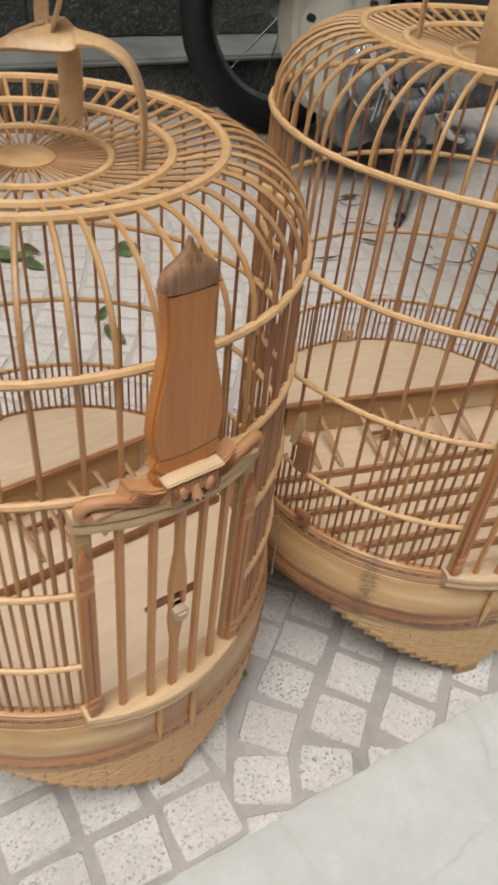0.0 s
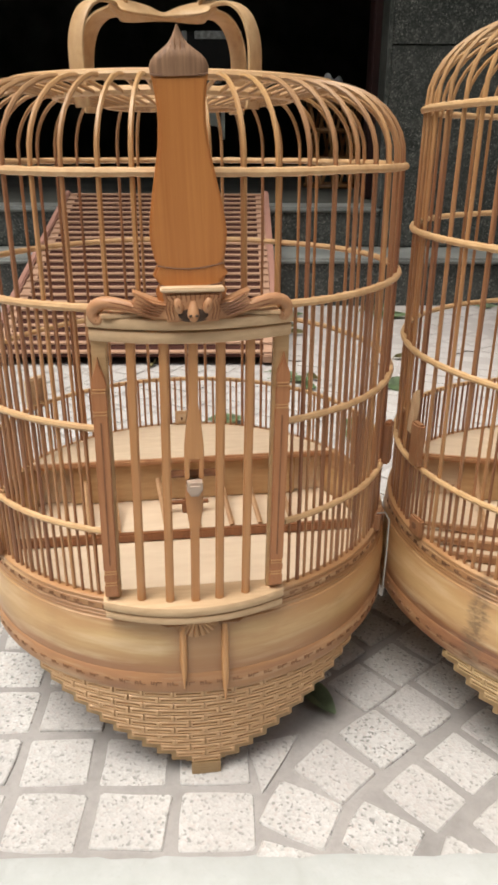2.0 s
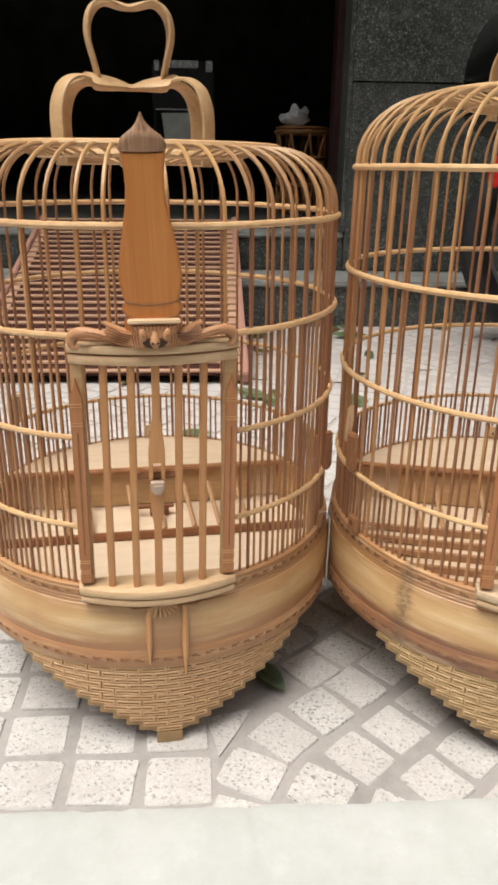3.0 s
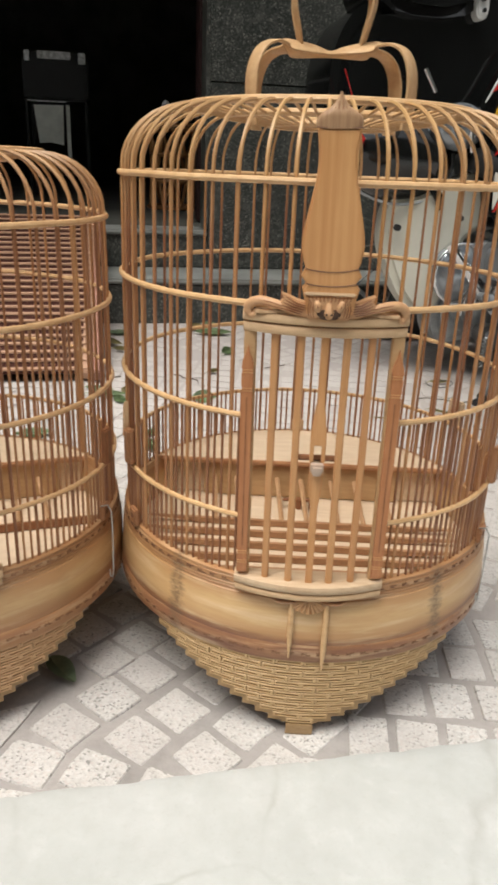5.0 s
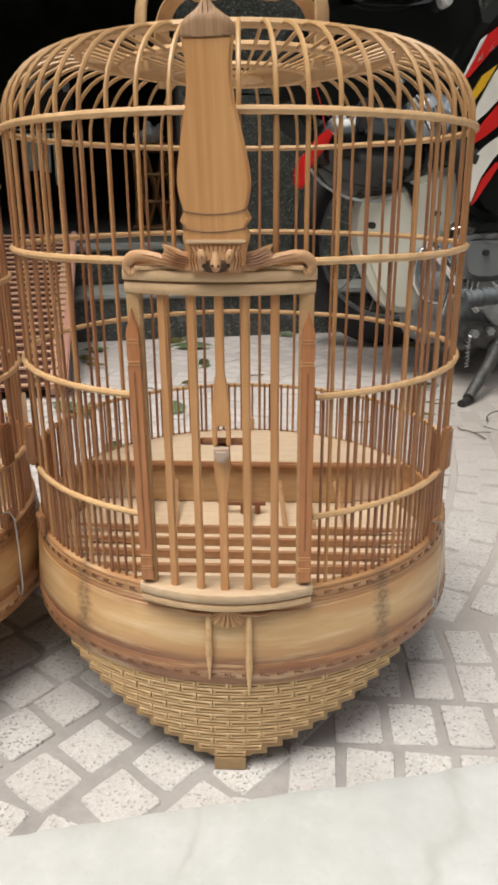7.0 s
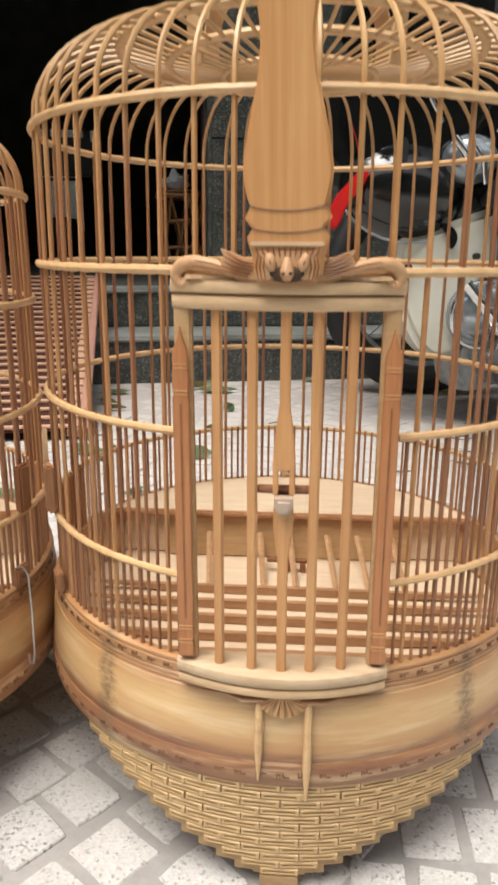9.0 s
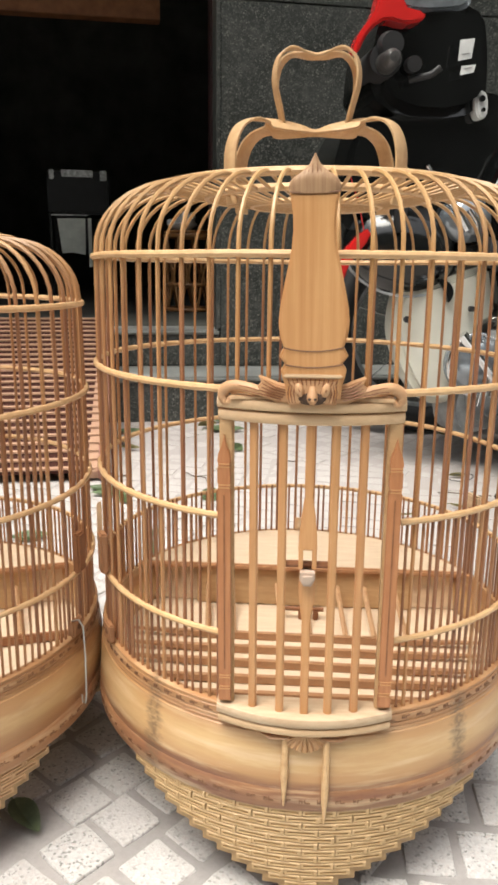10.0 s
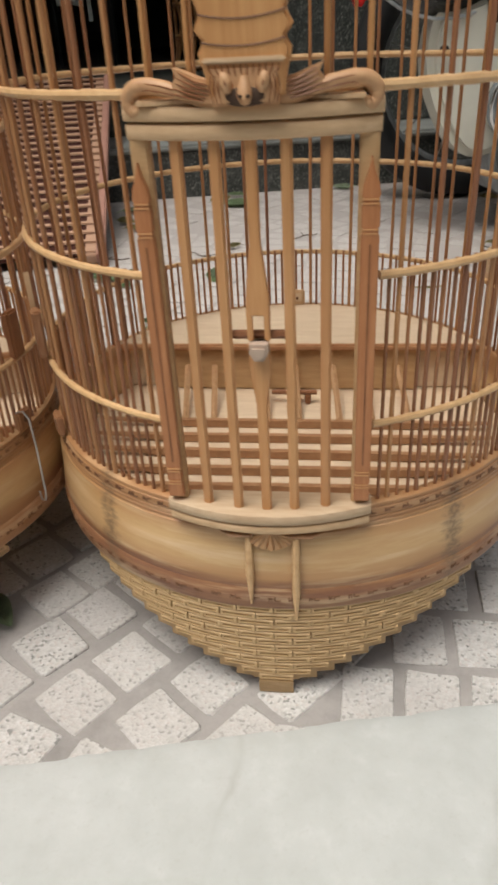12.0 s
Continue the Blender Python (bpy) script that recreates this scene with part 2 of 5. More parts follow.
def ground_material(name, color, rough, far_tone=None):
    """Cement; where a second colour is given, the joints turn to it away from the kerb."""
    m, t, b = mat(name, rough)
    pos = t.nodes.new("ShaderNodeNewGeometry").outputs["Position"]
    big, small = noise_of(t, pos, 5, 5), noise_of(t, pos, 160, 4, 0.7)
    c = ramp(t, big, [(0.3, tuple(x * 0.82 for x in color)), (0.7, tuple(min(1, x * 1.12) for x in color))])
    c = mix(t, mix_fac(t, small, 0.45, 0.8, 0.5), c, tuple(x * 0.65 for x in color))
    if far_tone:
        # darker blotches in the joints, set by noise
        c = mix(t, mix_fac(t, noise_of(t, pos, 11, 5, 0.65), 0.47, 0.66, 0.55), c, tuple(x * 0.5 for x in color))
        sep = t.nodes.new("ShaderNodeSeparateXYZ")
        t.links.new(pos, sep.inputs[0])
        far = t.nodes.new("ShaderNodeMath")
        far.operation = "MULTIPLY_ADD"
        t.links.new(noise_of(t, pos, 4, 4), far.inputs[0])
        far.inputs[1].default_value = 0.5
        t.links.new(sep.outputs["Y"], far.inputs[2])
        c = bike_shade(t, pos, mix(t, mix_fac(t, far.outputs[0], 0.60, 1.15, 0.85), c, far_tone))
    t.links.new(c, b.inputs["Base Color"])
    bump(t, b, small, 0.4, 0.001)
    return m


def kerb_material():
    """Pale worn cement: grey-green and whitish blotches, trowel smears, scuffs and grit."""
    m, t, b = mat("pale_smooth_kerb", 0.45)
    pos = t.nodes.new("ShaderNodeNewGeometry").outputs["Position"]
    big, mid, small = noise_of(t, pos, 9, 6, 0.6), noise_of(t, pos, 42, 5, 0.65), noise_of(t, pos, 260, 4, 0.7)
    c = ramp(t, big, [(0.3, (0.420, 0.433, 0.422)), (0.5, (0.454, 0.467, 0.457)), (0.7, (0.498, 0.505, 0.500))])
    c = mix(t, mix_fac(t, mid, 0.47, 0.70, 0.40), c, (0.381, 0.385, 0.369))
    c = mix(t, mix_fac(t, mid, 0.44, 0.30, 0.4), c, (0.554, 0.558, 0.558))
    warp = node(t, "ShaderNodeTexNoise", Scale=6.0, Detail=4.0)
    t.links.new(pos, warp.inputs["Vector"])
    add = t.nodes.new("ShaderNodeVectorMath")
    add.operation = "MULTIPLY_ADD"
    t.links.new(warp.outputs["Color"], add.inputs[0])
    add.inputs[1].default_value = (0.16, 0.16, 0.0)
    t.links.new(pos, add.inputs[2])
    vein = node(t, "ShaderNodeTexVoronoi", Scale=5.5)
    vein.feature = "DISTANCE_TO_EDGE"
    t.links.new(add.outputs[0], vein.inputs["Vector"])
    broken = t.nodes.new("ShaderNodeMath")
    broken.operation = "MULTIPLY"
    t.links.new(mix_fac(t, vein.outputs["Distance"], 0.022, 0.0, 1.0), broken.inputs[0])
    t.links.new(mix_fac(t, big, 0.40, 0.58, 0.5), broken.inputs[1])
    c = mix(t, broken.outputs[0], c, (0.312, 0.307, 0.285))
    c = mix(t, mix_fac(t, small, 0.56, 0.80, 0.45), c, (0.363, 0.354, 0.333))
    t.links.new(c, b.inputs["Base Color"])
    bump(t, b, mid, 0.25, 0.0015)
    return m


def granite_material():
    m, t, b = mat("polished_dark_granite", 0.3)
    pos = t.nodes.new("ShaderNodeNewGeometry").outputs["Position"]
    v = node(t, "ShaderNodeTexVoronoi", Scale=260.0)
    t.links.new(pos, v.inputs["Vector"])
    hue = t.nodes.new("ShaderNodeSeparateColor")
    t.links.new(v.outputs["Color"], hue.inputs[0])
    c = ramp(t, hue.outputs["Green"], [(0.0, (0.014, 0.016, 0.015)), (0.45, (0.034, 0.038, 0.034)), (0.78, (0.075, 0.080, 0.072)), (0.92, (0.13, 0.135, 0.12)), (1.0, (0.24, 0.235, 0.21))])
    c = mix(t, mix_fac(t, noise_of(t, pos, 48, 6, 0.7), 0.46, 0.66, 0.75), c, (0.016, 0.018, 0.017))
    # pale blotches: reflections in the polish, put into the colour
    c = mix(t, mix_fac(t, noise_of(t, pos, 26, 7, 0.75), 0.52, 0.66, 0.6), c, (0.12, 0.122, 0.108))
    c = mix(t, mix_fac(t, noise_of(t, pos, 5, 5, 0.6), 0.42, 0.68, 0.35), c, (0.10, 0.102, 0.095))
    t.links.new(c, b.inputs["Base Color"])
    return m


M["stone"] = stone_material()
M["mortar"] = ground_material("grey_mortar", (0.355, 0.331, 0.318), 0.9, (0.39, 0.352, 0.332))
M["kerb"] = kerb_material()
M["asphalt"] = ground_material("dark_added_asphalt", (0.06, 0.06, 0.058), 0.85)
M["granite"] = granite_material()
M["tread"] = plain("grey_stone_tread", (0.24, 0.25, 0.238), 0.4, 0.0, 0.3, 9)
# one low tone, set to how unlit the shop looks
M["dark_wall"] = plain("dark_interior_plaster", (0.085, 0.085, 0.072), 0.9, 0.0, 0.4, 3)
M["ramp"] = wood("red_brown_slats", (0.48, 0.315, 0.22), (0.36, 0.215, 0.145), (6, 60, 60), 0.6)
M["ramp_rail"] = wood("pinkish_rail", (0.42, 0.235, 0.19), (0.32, 0.165, 0.13), (60, 6, 60), 0.6)
# dark low-gloss tone for the shade seen between the ramp slats
M["ramp_gap"] = wood("dark_red_gap_shade", (0.070, 0.030, 0.024), (0.045, 0.018, 0.014), (6, 60, 60), 0.95)
M["ramp_gap"].node_tree.nodes["Principled BSDF"].inputs["Specular IOR Level"].default_value = 0.1
M["leaf"] = plain("green_leaf", (0.15, 0.21, 0.10), 0.45, 0.0, 0.4, 60)
M["dull_leaf"] = plain("dull_leaf", (0.17, 0.215, 0.13), 0.5, 0.0, 0.35, 60)
M["dry_leaf"] = plain("withered_leaf", (0.22, 0.19, 0.08), 0.7, 0.0, 0.4, 60)
M["twig"] = plain("dry_twig", (0.10, 0.075, 0.055), 0.8)

# ---- mesh helpers ----
def part(name, bm, material, parent=None, label="", smooth=True):
    me = bpy.data.meshes.new(name)
    bm.normal_update()
    bm.to_mesh(me)
    bm.free()
    me.materials.append(M[material] if isinstance(material, str) else material)
    if smooth:
        for f in me.polygons:
            f.use_smooth = True
        me.set_sharp_from_angle(angle=radians(38))
    ob = new(name, me)
    if parent:
        ob.parent = parent
    return tagged(ob, label)


def share(name, ob, m, parent):
    """Another piece on the mesh of ob."""
    o = new(name, ob.data)
    o.parent = parent
    o.matrix_basis = m
    return o


def empty(name, m, **tags):
    e = new(name)
    e.empty_display_size = 0.05
    e.matrix_basis = m
    return tagged(e, **tags)


def tube(bm, pts, r, n=6, closed=False, flat=1.0):
    """A round rod along the points; r may be a list; flat squeezes it across."""
    pts = [Vector(p) for p in pts]
    k = len(pts)
    rs = r if isinstance(r, (list, tuple)) else [r] * k
    rings, side = [], None
    for i, p in enumerate(pts):
        a = pts[(i - 1) % k] if closed or i else pts[0]
        b = pts[(i + 1) % k] if closed or i < k - 1 else pts[-1]
        d = (b - a).normalized()
        if side is None:
            side = d.cross(Vector((0, 0, 1)) if abs(d.z) < 0.9 else Vector((0, 1, 0))).normalized()
        else:
            side = (side - d * side.dot(d)).normalized()
        up = d.cross(side)
        rings.append([bm.verts.new(p + (side * math.cos(j * math.tau / n) + up * flat * math.sin(j * math.tau / n)) * rs[i]) for j in range(n)])
    for i in range(k if closed else k - 1):
        q, w = rings[i], rings[(i + 1) % k]
        for j in range(n):
            bm.faces.new((q[j], q[(j + 1) % n], w[(j + 1) % n], w[j]))
    if not closed:
        bm.faces.new(rings[0][::-1])
        bm.faces.new(rings[-1])
    return bm


def lathe(bm, profile, n=96, a0=0.0, a1=math.tau):
    """A closed profile of (radius, z) swept round z, from angle a0 to a1 (0 is the front)."""
    full = abs(a1 - a0 - math.tau) < 1e-6
    rings = []
    for i in range(n if full else n + 1):
        a = a0 + (a1 - a0) * i / n
        rings.append([bm.verts.new((r * math.sin(a), -r * math.cos(a), z)) for r, z in profile])
    m = len(profile)
    for i in range(n):
        q, w = rings[i], rings[(i + 1) % len(rings)]
        for j in range(m):
            bm.faces.new((q[j], w[j], w[(j + 1) % m], q[(j + 1) % m]))
    if not full:
        bm.faces.new(rings[0])
        bm.faces.new(rings[-1][::-1])
    bmesh.ops.recalc_face_normals(bm, faces=bm.faces)
    return bm


def prism(bm, outline, y0, y1, bevel=0.0, curve=None):
    """An outline of (x, z) given depth from y0 (front) to y1; curve(x) pushes it back along y."""
    f = [bm.verts.new((x, y0 + (curve(x) if curve else 0), z)) for x, z in outline]
    g = [bm.verts.new((x, y1 + (curve(x) if curve else 0), z)) for x, z in outline]
    n = len(outline)
    front = bm.faces.new(f)
    bm.faces.new(g[::-1])
    for i in range(n):
        bm.faces.new((f[i], g[i], g[(i + 1) % n], f[(i + 1) % n]))
    bmesh.ops.recalc_face_normals(bm, faces=bm.faces)
    if bevel:
        bmesh.ops.bevel(bm, geom=list(front.edges), offset=bevel, segments=2, affect="EDGES", clamp_overlap=True)
    return bm


def box(bm, x0, x1, y0, y1, z0, z1, bevel=0.0):
    vs = bmesh.ops.create_cube(bm, size=1.0)["verts"]
    bmesh.ops.transform(bm, verts=vs, matrix=Matrix.LocRotScale(((x0 + x1) / 2, (y0 + y1) / 2, (z0 + z1) / 2), None, (x1 - x0, y1 - y0, z1 - z0)))
    if bevel:
        es = list({e for v in vs for e in v.link_edges})
        bmesh.ops.bevel(bm, geom=es, offset=bevel, segments=2, affect="EDGES", clamp_overlap=True)
    return bm


def ball(bm, c, r, squash=(1, 1, 1), u=12, v=8):
    vs = bmesh.ops.create_uvsphere(bm, u_segments=u, v_segments=v, radius=r)["verts"]
    bmesh.ops.transform(bm, verts=vs, matrix=Matrix.LocRotScale(c, None, squash))
    return bm


def turn(deg):
    return Matrix.Rotation(radians(deg), 4, "Z")


def on_ring(r, deg, z):
    a = radians(deg)
    return Vector((r * math.sin(a), -r * math.cos(a), z))


NEW = bmesh.new
# ---- ground ----
FACE = 33.0                                    # the shop front runs along this bearing
U, V = Vector((math.cos(radians(FACE)), math.sin(radians(FACE)), 0)), Vector((-math.sin(radians(FACE)), math.cos(radians(FACE)), 0))
SHOP = turn(FACE)                              # x along the shop front, y into the shop


KERB, STEP_A, STEP_B, RISE_A, RISE_B = 0.165, 1.83, 2.06, 0.128, 0.243

bm = NEW()
box(bm, -40, 40, KERB - 0.05, 60, -0.3, -0.0020)
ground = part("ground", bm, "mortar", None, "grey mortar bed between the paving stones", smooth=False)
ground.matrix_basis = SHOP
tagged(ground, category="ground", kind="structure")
bm = NEW()
rows = []
for i in range(-250, 251):
    u = 40.0 * (i / 250) if abs(i) > 240 else 2.0 * i / 240 + 0.3
    n = 0.0028 * noise.noise((u * 22, 3.0, 0)) + 0.0016 * noise.noise((u * 90, 7.0, 0))
    rows.append([bm.verts.new(p) for p in ((u, KERB + n + 0.002, -0.004), (u, KERB + n, 0.0002), (u, KERB + n - 0.004, 0.0014), (u, KERB - 0.014, 0.0019), (u, -0.9, 0.0019), (u, -0.92, -0.01), (u, -0.92, -0.16))])
for q, w in zip(rows, rows[1:]):
    for j in range(6):
        bm.faces.new((q[j], w[j], w[j + 1], q[j + 1]))
bmesh.ops.recalc_face_normals(bm, faces=bm.faces)
if sum(f.normal.z for f in bm.faces) < 0:
    bmesh.ops.reverse_faces(bm, faces=bm.faces)
pavement = part("pavement", bm, "kerb", None, "pale smooth concrete strip along the paving")
pavement.matrix_basis = SHOP
tagged(pavement, category="pavement", kind="structure")


# street surface out of view, added dark so that less light bounces up
bm = NEW()
box(bm, -40, 40, -40, -0.9, -0.4, -0.12)
road = part("road", bm, "asphalt", None, "unseen dark street surface added to cut bounce light", smooth=False)
road.matrix_basis = SHOP
tagged(road, category="road", kind="structure")


def stone_mesh(seed, base=((-0.5, -0.5), (0.5, -0.5), (0.5, 0.5), (-0.5, 0.5))):
    """A slightly crooked block with rounded rims, 1 x 1 across, square unless it is cut."""
    rnd = random.Random(seed)
    bm = NEW()
    ring = []
    for i in range(len(base)):
        (ax, ay), (bx, by) = base[i], base[(i + 1) % len(base)]
        for f in (0.04, 0.5, 0.96):
            w = 0.024 if f == 0.5 else 0.018
            ring.append((ax + (bx - ax) * f + rnd.uniform(-w, w), ay + (by - ay) * f + rnd.uniform(-w, w)))
    low = [bm.verts.new((x * 1.02, y * 1.02, -0.006)) for x, y in ring]
    mid = [bm.verts.new((x * 0.995, y * 0.995, -0.0011)) for x, y in ring]
    top = [bm.verts.new((x * 0.955, y * 0.955, rnd.uniform(-0.0003, 0.0002))) for x, y in ring]
    n = len(ring)
    for a, b in ((low, mid), (mid, top)):
        for i in range(n):
            bm.faces.new((a[i], a[(i + 1) % n], b[(i + 1) % n], b[i]))
    bm.faces.new(top)
    return bm


STONES = [part("stone", stone_mesh(s), "stone", ground, smooth=False) for s in range(8)]


def in_wedge(x, y):
    """The wedge of square setts between two fans, its point on the kerb."""
    u, v = x * U.x + y * U.y, x * V.x + y * V.y
    return v < 0.62 and -0.035 - 0.62 * (v - 0.165) < u < 0.155 - 0.02 * (v - 0.165) and u > -0.25


def stone_rows():
    """Courses of setts that sway from side to side as they run away from the kerb."""
    rnd = random.Random(4)
    first_row = {0: 0.2785, 1: 0.290, 2: 0.340, 3: 0.36, 4: 0.3955, 5: 0.4185, 6: 0.434}
    out = []
    for c in range(-60, 62):
        x0 = 0.0435 + (0.052 * c if c < 3 else 0.104 + 0.0415 * (c - 2))
        x0 += {0: -0.006, 1: -0.001, 2: 0.005, 3: 0.013}.get(c, 0.0)
        wide, deep = (0.052, 0.045) if c < 3 else (0.0415, 0.061)
        y = first_row.get(c, 0.262 + 0.011 * c + rnd.uniform(0, deep) if c < 0 else 0.434 + 0.0135 * (c - 6)) - deep * 20
        while y < 2.6:
            k = math.pi * (y - 0.28) / 1.2
            x = x0 + 0.125 * abs(math.sin(k))
            slope = 0.125 * math.pi / 1.2 * math.cos(k) * (1 if math.sin(k) > 0 else -1)
            a = -math.atan(slope) * min(1.0, abs(math.sin(k)) / 0.12)
            squeeze = math.cos(a)
            if (c >= 4 and y < 0.645) or (c == -1 and y < 0.378) or in_wedge(x, y):
                y += deep * squeeze
                continue
            out.append((x, y, a, wide * squeeze - 0.0064 + rnd.uniform(-0.0015, 0.0015), deep * rnd.uniform(0.97, 1.03) - 0.0072))
            y += deep * squeeze * rnd.uniform(0.985, 1.015)
    # the wedge: square setts in line with the kerb
    for j in range(-2, 10):
        for i in range(-9, 8):
            u, v = 0.064 + 0.0562 * i + (0.0 if j % 2 else 0.003), 0.192 + 0.0495 * j
            x, y = u * U.x + v * V.x, u * U.y + v * V.y
            if in_wedge(x, y):
                out.append((x, y, radians(FACE) + rnd.gauss(0, 0.02), 0.0490 + rnd.uniform(-0.002, 0.002), 0.0425 + rnd.uniform(-0.002, 0.002)))
    # the next fan: staggered rows that rise gently away from the cages
    for j in range(-14, 8):
        for i in range(-40, 90):
            bend = 0.314 + 0.018 * j
            s = i * 0.0418 + {-1: 0.0036, 0: -0.003, 2: 0.0187}.get(j, 0.0185 * j) + rnd.uniform(-0.001, 0.001)
            x, y = 0.34 + s * math.cos(0.314) - 0.0532 * j * math.sin(0.314), 0.477 + s * math.sin(0.314) + 0.0532 * j * math.cos(0.314)
            inner = x - 0.0435 - 0.125 * abs(math.sin(math.pi * (y - 0.28) / 1.2))
            if inner > 0.166 and y < 0.64 and (x < 0.9 or y < 0.4):
                out.append((x, y, bend + rnd.gauss(0, 0.015), 0.0352 + rnd.uniform(-0.0015, 0.0015), 0.0455 + rnd.uniform(-0.001, 0.001)))
    return out


def lay_stones():
    rnd = random.Random(9)
    near, far = [], []
    for x, y, a, w, d in stone_rows():
        p = Vector((x, y, 0))
        v, u = p.dot(V), p.dot(U)
        if v < KERB - 0.03 or v > STEP_A - 0.03 or abs(u - 0.35) > 3.6:
            continue
        (near if -0.32 < x < 0.62 and y < 0.86 else far).append((x, y, a, w, d))
    for i, (x, y, a, w, d) in enumerate(near[:330]):
        m = Matrix.LocRotScale((x, y, rnd.uniform(-0.0012, 0.0008)), Euler((rnd.gauss(0, 0.008), rnd.gauss(0, 0.008), a + rnd.gauss(0, 0.02))), (w, d, 1))
        if i < len(STONES):
            STONES[i].matrix_parent_inverse = ground.matrix_basis.inverted()
            STONES[i].matrix_basis = m
        else:
            o = share("stone", STONES[i % len(STONES)], m, ground)
            o.matrix_parent_inverse = ground.matrix_basis.inverted()
    verts, faces = [], []
    data = [s.data for s in STONES]
    for i, (x, y, a, w, d) in enumerate(far + near[330:]):
        me, c, s = data[i % len(data)], math.cos(a), math.sin(a)
        # away from the kerb the stones are worn and partly buried in dust
        worn = min(1.0, max(0.0, (y - 1.0) / 0.4))
        o, dz = len(verts), rnd.uniform(-0.0012, 0.0008) - worn * rnd.uniform(0.0004, 0.0022)
        a += worn * rnd.gauss(0, 0.05)
        c, s = math.cos(a), math.sin(a)
        for q in me.vertices:
            px, py = q.co.x * w, q.co.y * d
            verts.append((x + px * c - py * s, y + px * s + py * c, q.co.z + dz))
        faces += [[o + j for j in f.vertices] for f in me.polygons]
    me = bpy.data.meshes.new("paving_stones")
    me.from_pydata(verts, [], faces)
    me.materials.append(M["stone"])
    tagged(new("paving_stones", me), "square terrazzo paving stones laid in arcs, dusty", "paving", kind="stuff")


lay_stones()
# a corner-cut stone where the fan meets the wedge
for seed, u, v, a, w, d in ((21, 0.1690, 0.2390, 14, 0.042, 0.046),):
    cut = part("stone", stone_mesh(seed, ((-0.5, -0.5), (0.5, 0.5), (-0.5, 0.5))), "stone", ground, smooth=False)
    cut.matrix_basis = Matrix.Translation((u, v, 0)) @ turn(a) @ Matrix.Diagonal((w, d, 1, 1))

# ---- shop front ----
def slab(name, u0, u1, v0, v1, z0, z1, material, label, bevel=0.004, category="step"):
    bm = NEW()
    box(bm, u0, u1, v0, v1, z0, z1, bevel)
    ob = part(name, bm, material, None, label, smooth=False)
    ob.matrix_basis = SHOP
    return tagged(ob, category=category, kind="structure")


slab("step_lower", -5, 6, STEP_A, STEP_B + 0.02, -0.05, RISE_A - 0.016, "granite", "dark polished granite step riser")
slab("tread_lower", -5, 6, STEP_A - 0.012, STEP_B + 0.02, RISE_A - 0.016, RISE_A, "tread", "grey stone tread with a worn rounded nosing", 0.006)
slab("step_upper", -5, 0.56, STEP_B, 2.6, RISE_A + 0.001, RISE_B - 0.016, "granite", "dark polished granite step riser")
slab("tread_upper", -5, 0.56, STEP_B - 0.012, 2.21, RISE_B - 0.016, RISE_B, "tread", "grey stone tread with a worn rounded nosing", 0.006)
# dark colour starts where the tread drops out of the light
floor_in = slab("floor", -5, 6, 2.21, 9, 0.1, RISE_B - 0.004, "dark_wall", "shop floor with the deep shade put into its dark colour", category="floor")
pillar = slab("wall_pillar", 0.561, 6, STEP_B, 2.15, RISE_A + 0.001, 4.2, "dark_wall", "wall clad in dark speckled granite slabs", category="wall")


def granite_slabs():
    for i, (z0, z1) in enumerate(((RISE_A + 0.003, 0.66), (0.664, 1.172), (1.176, 1.684), (1.688, 2.196), (2.2, 2.7), (2.704, 3.2), (3.204, 4.19))):
        for j in range(4):
            bm = NEW()
            box(bm, 0.557 + j * 0.9, 0.557 + (j + 1) * 0.9 - 0.003, STEP_B - 0.016, STEP_B - 0.001, z0, z1, 0.0015)
            part("panel", bm, "granite", pillar, smooth=False)
    bm = NEW()
    box(bm, 0.543, 0.5565, STEP_B - 0.015, 2.15, RISE_B + 0.001, 4.19, 0.002)
    part("edge_panel", bm, "granite", pillar, "grey stone reveal of the doorway", smooth=False)


granite_slabs()
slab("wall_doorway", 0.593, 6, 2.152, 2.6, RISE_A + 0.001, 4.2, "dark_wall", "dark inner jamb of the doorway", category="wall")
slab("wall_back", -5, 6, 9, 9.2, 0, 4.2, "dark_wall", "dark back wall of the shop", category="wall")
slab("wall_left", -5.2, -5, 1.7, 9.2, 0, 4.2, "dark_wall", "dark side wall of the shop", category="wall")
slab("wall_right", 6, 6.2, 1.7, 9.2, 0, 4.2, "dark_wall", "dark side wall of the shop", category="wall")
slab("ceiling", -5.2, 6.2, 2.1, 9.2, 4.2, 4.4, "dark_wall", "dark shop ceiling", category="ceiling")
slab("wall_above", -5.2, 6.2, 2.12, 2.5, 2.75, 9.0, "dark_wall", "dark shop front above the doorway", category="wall")

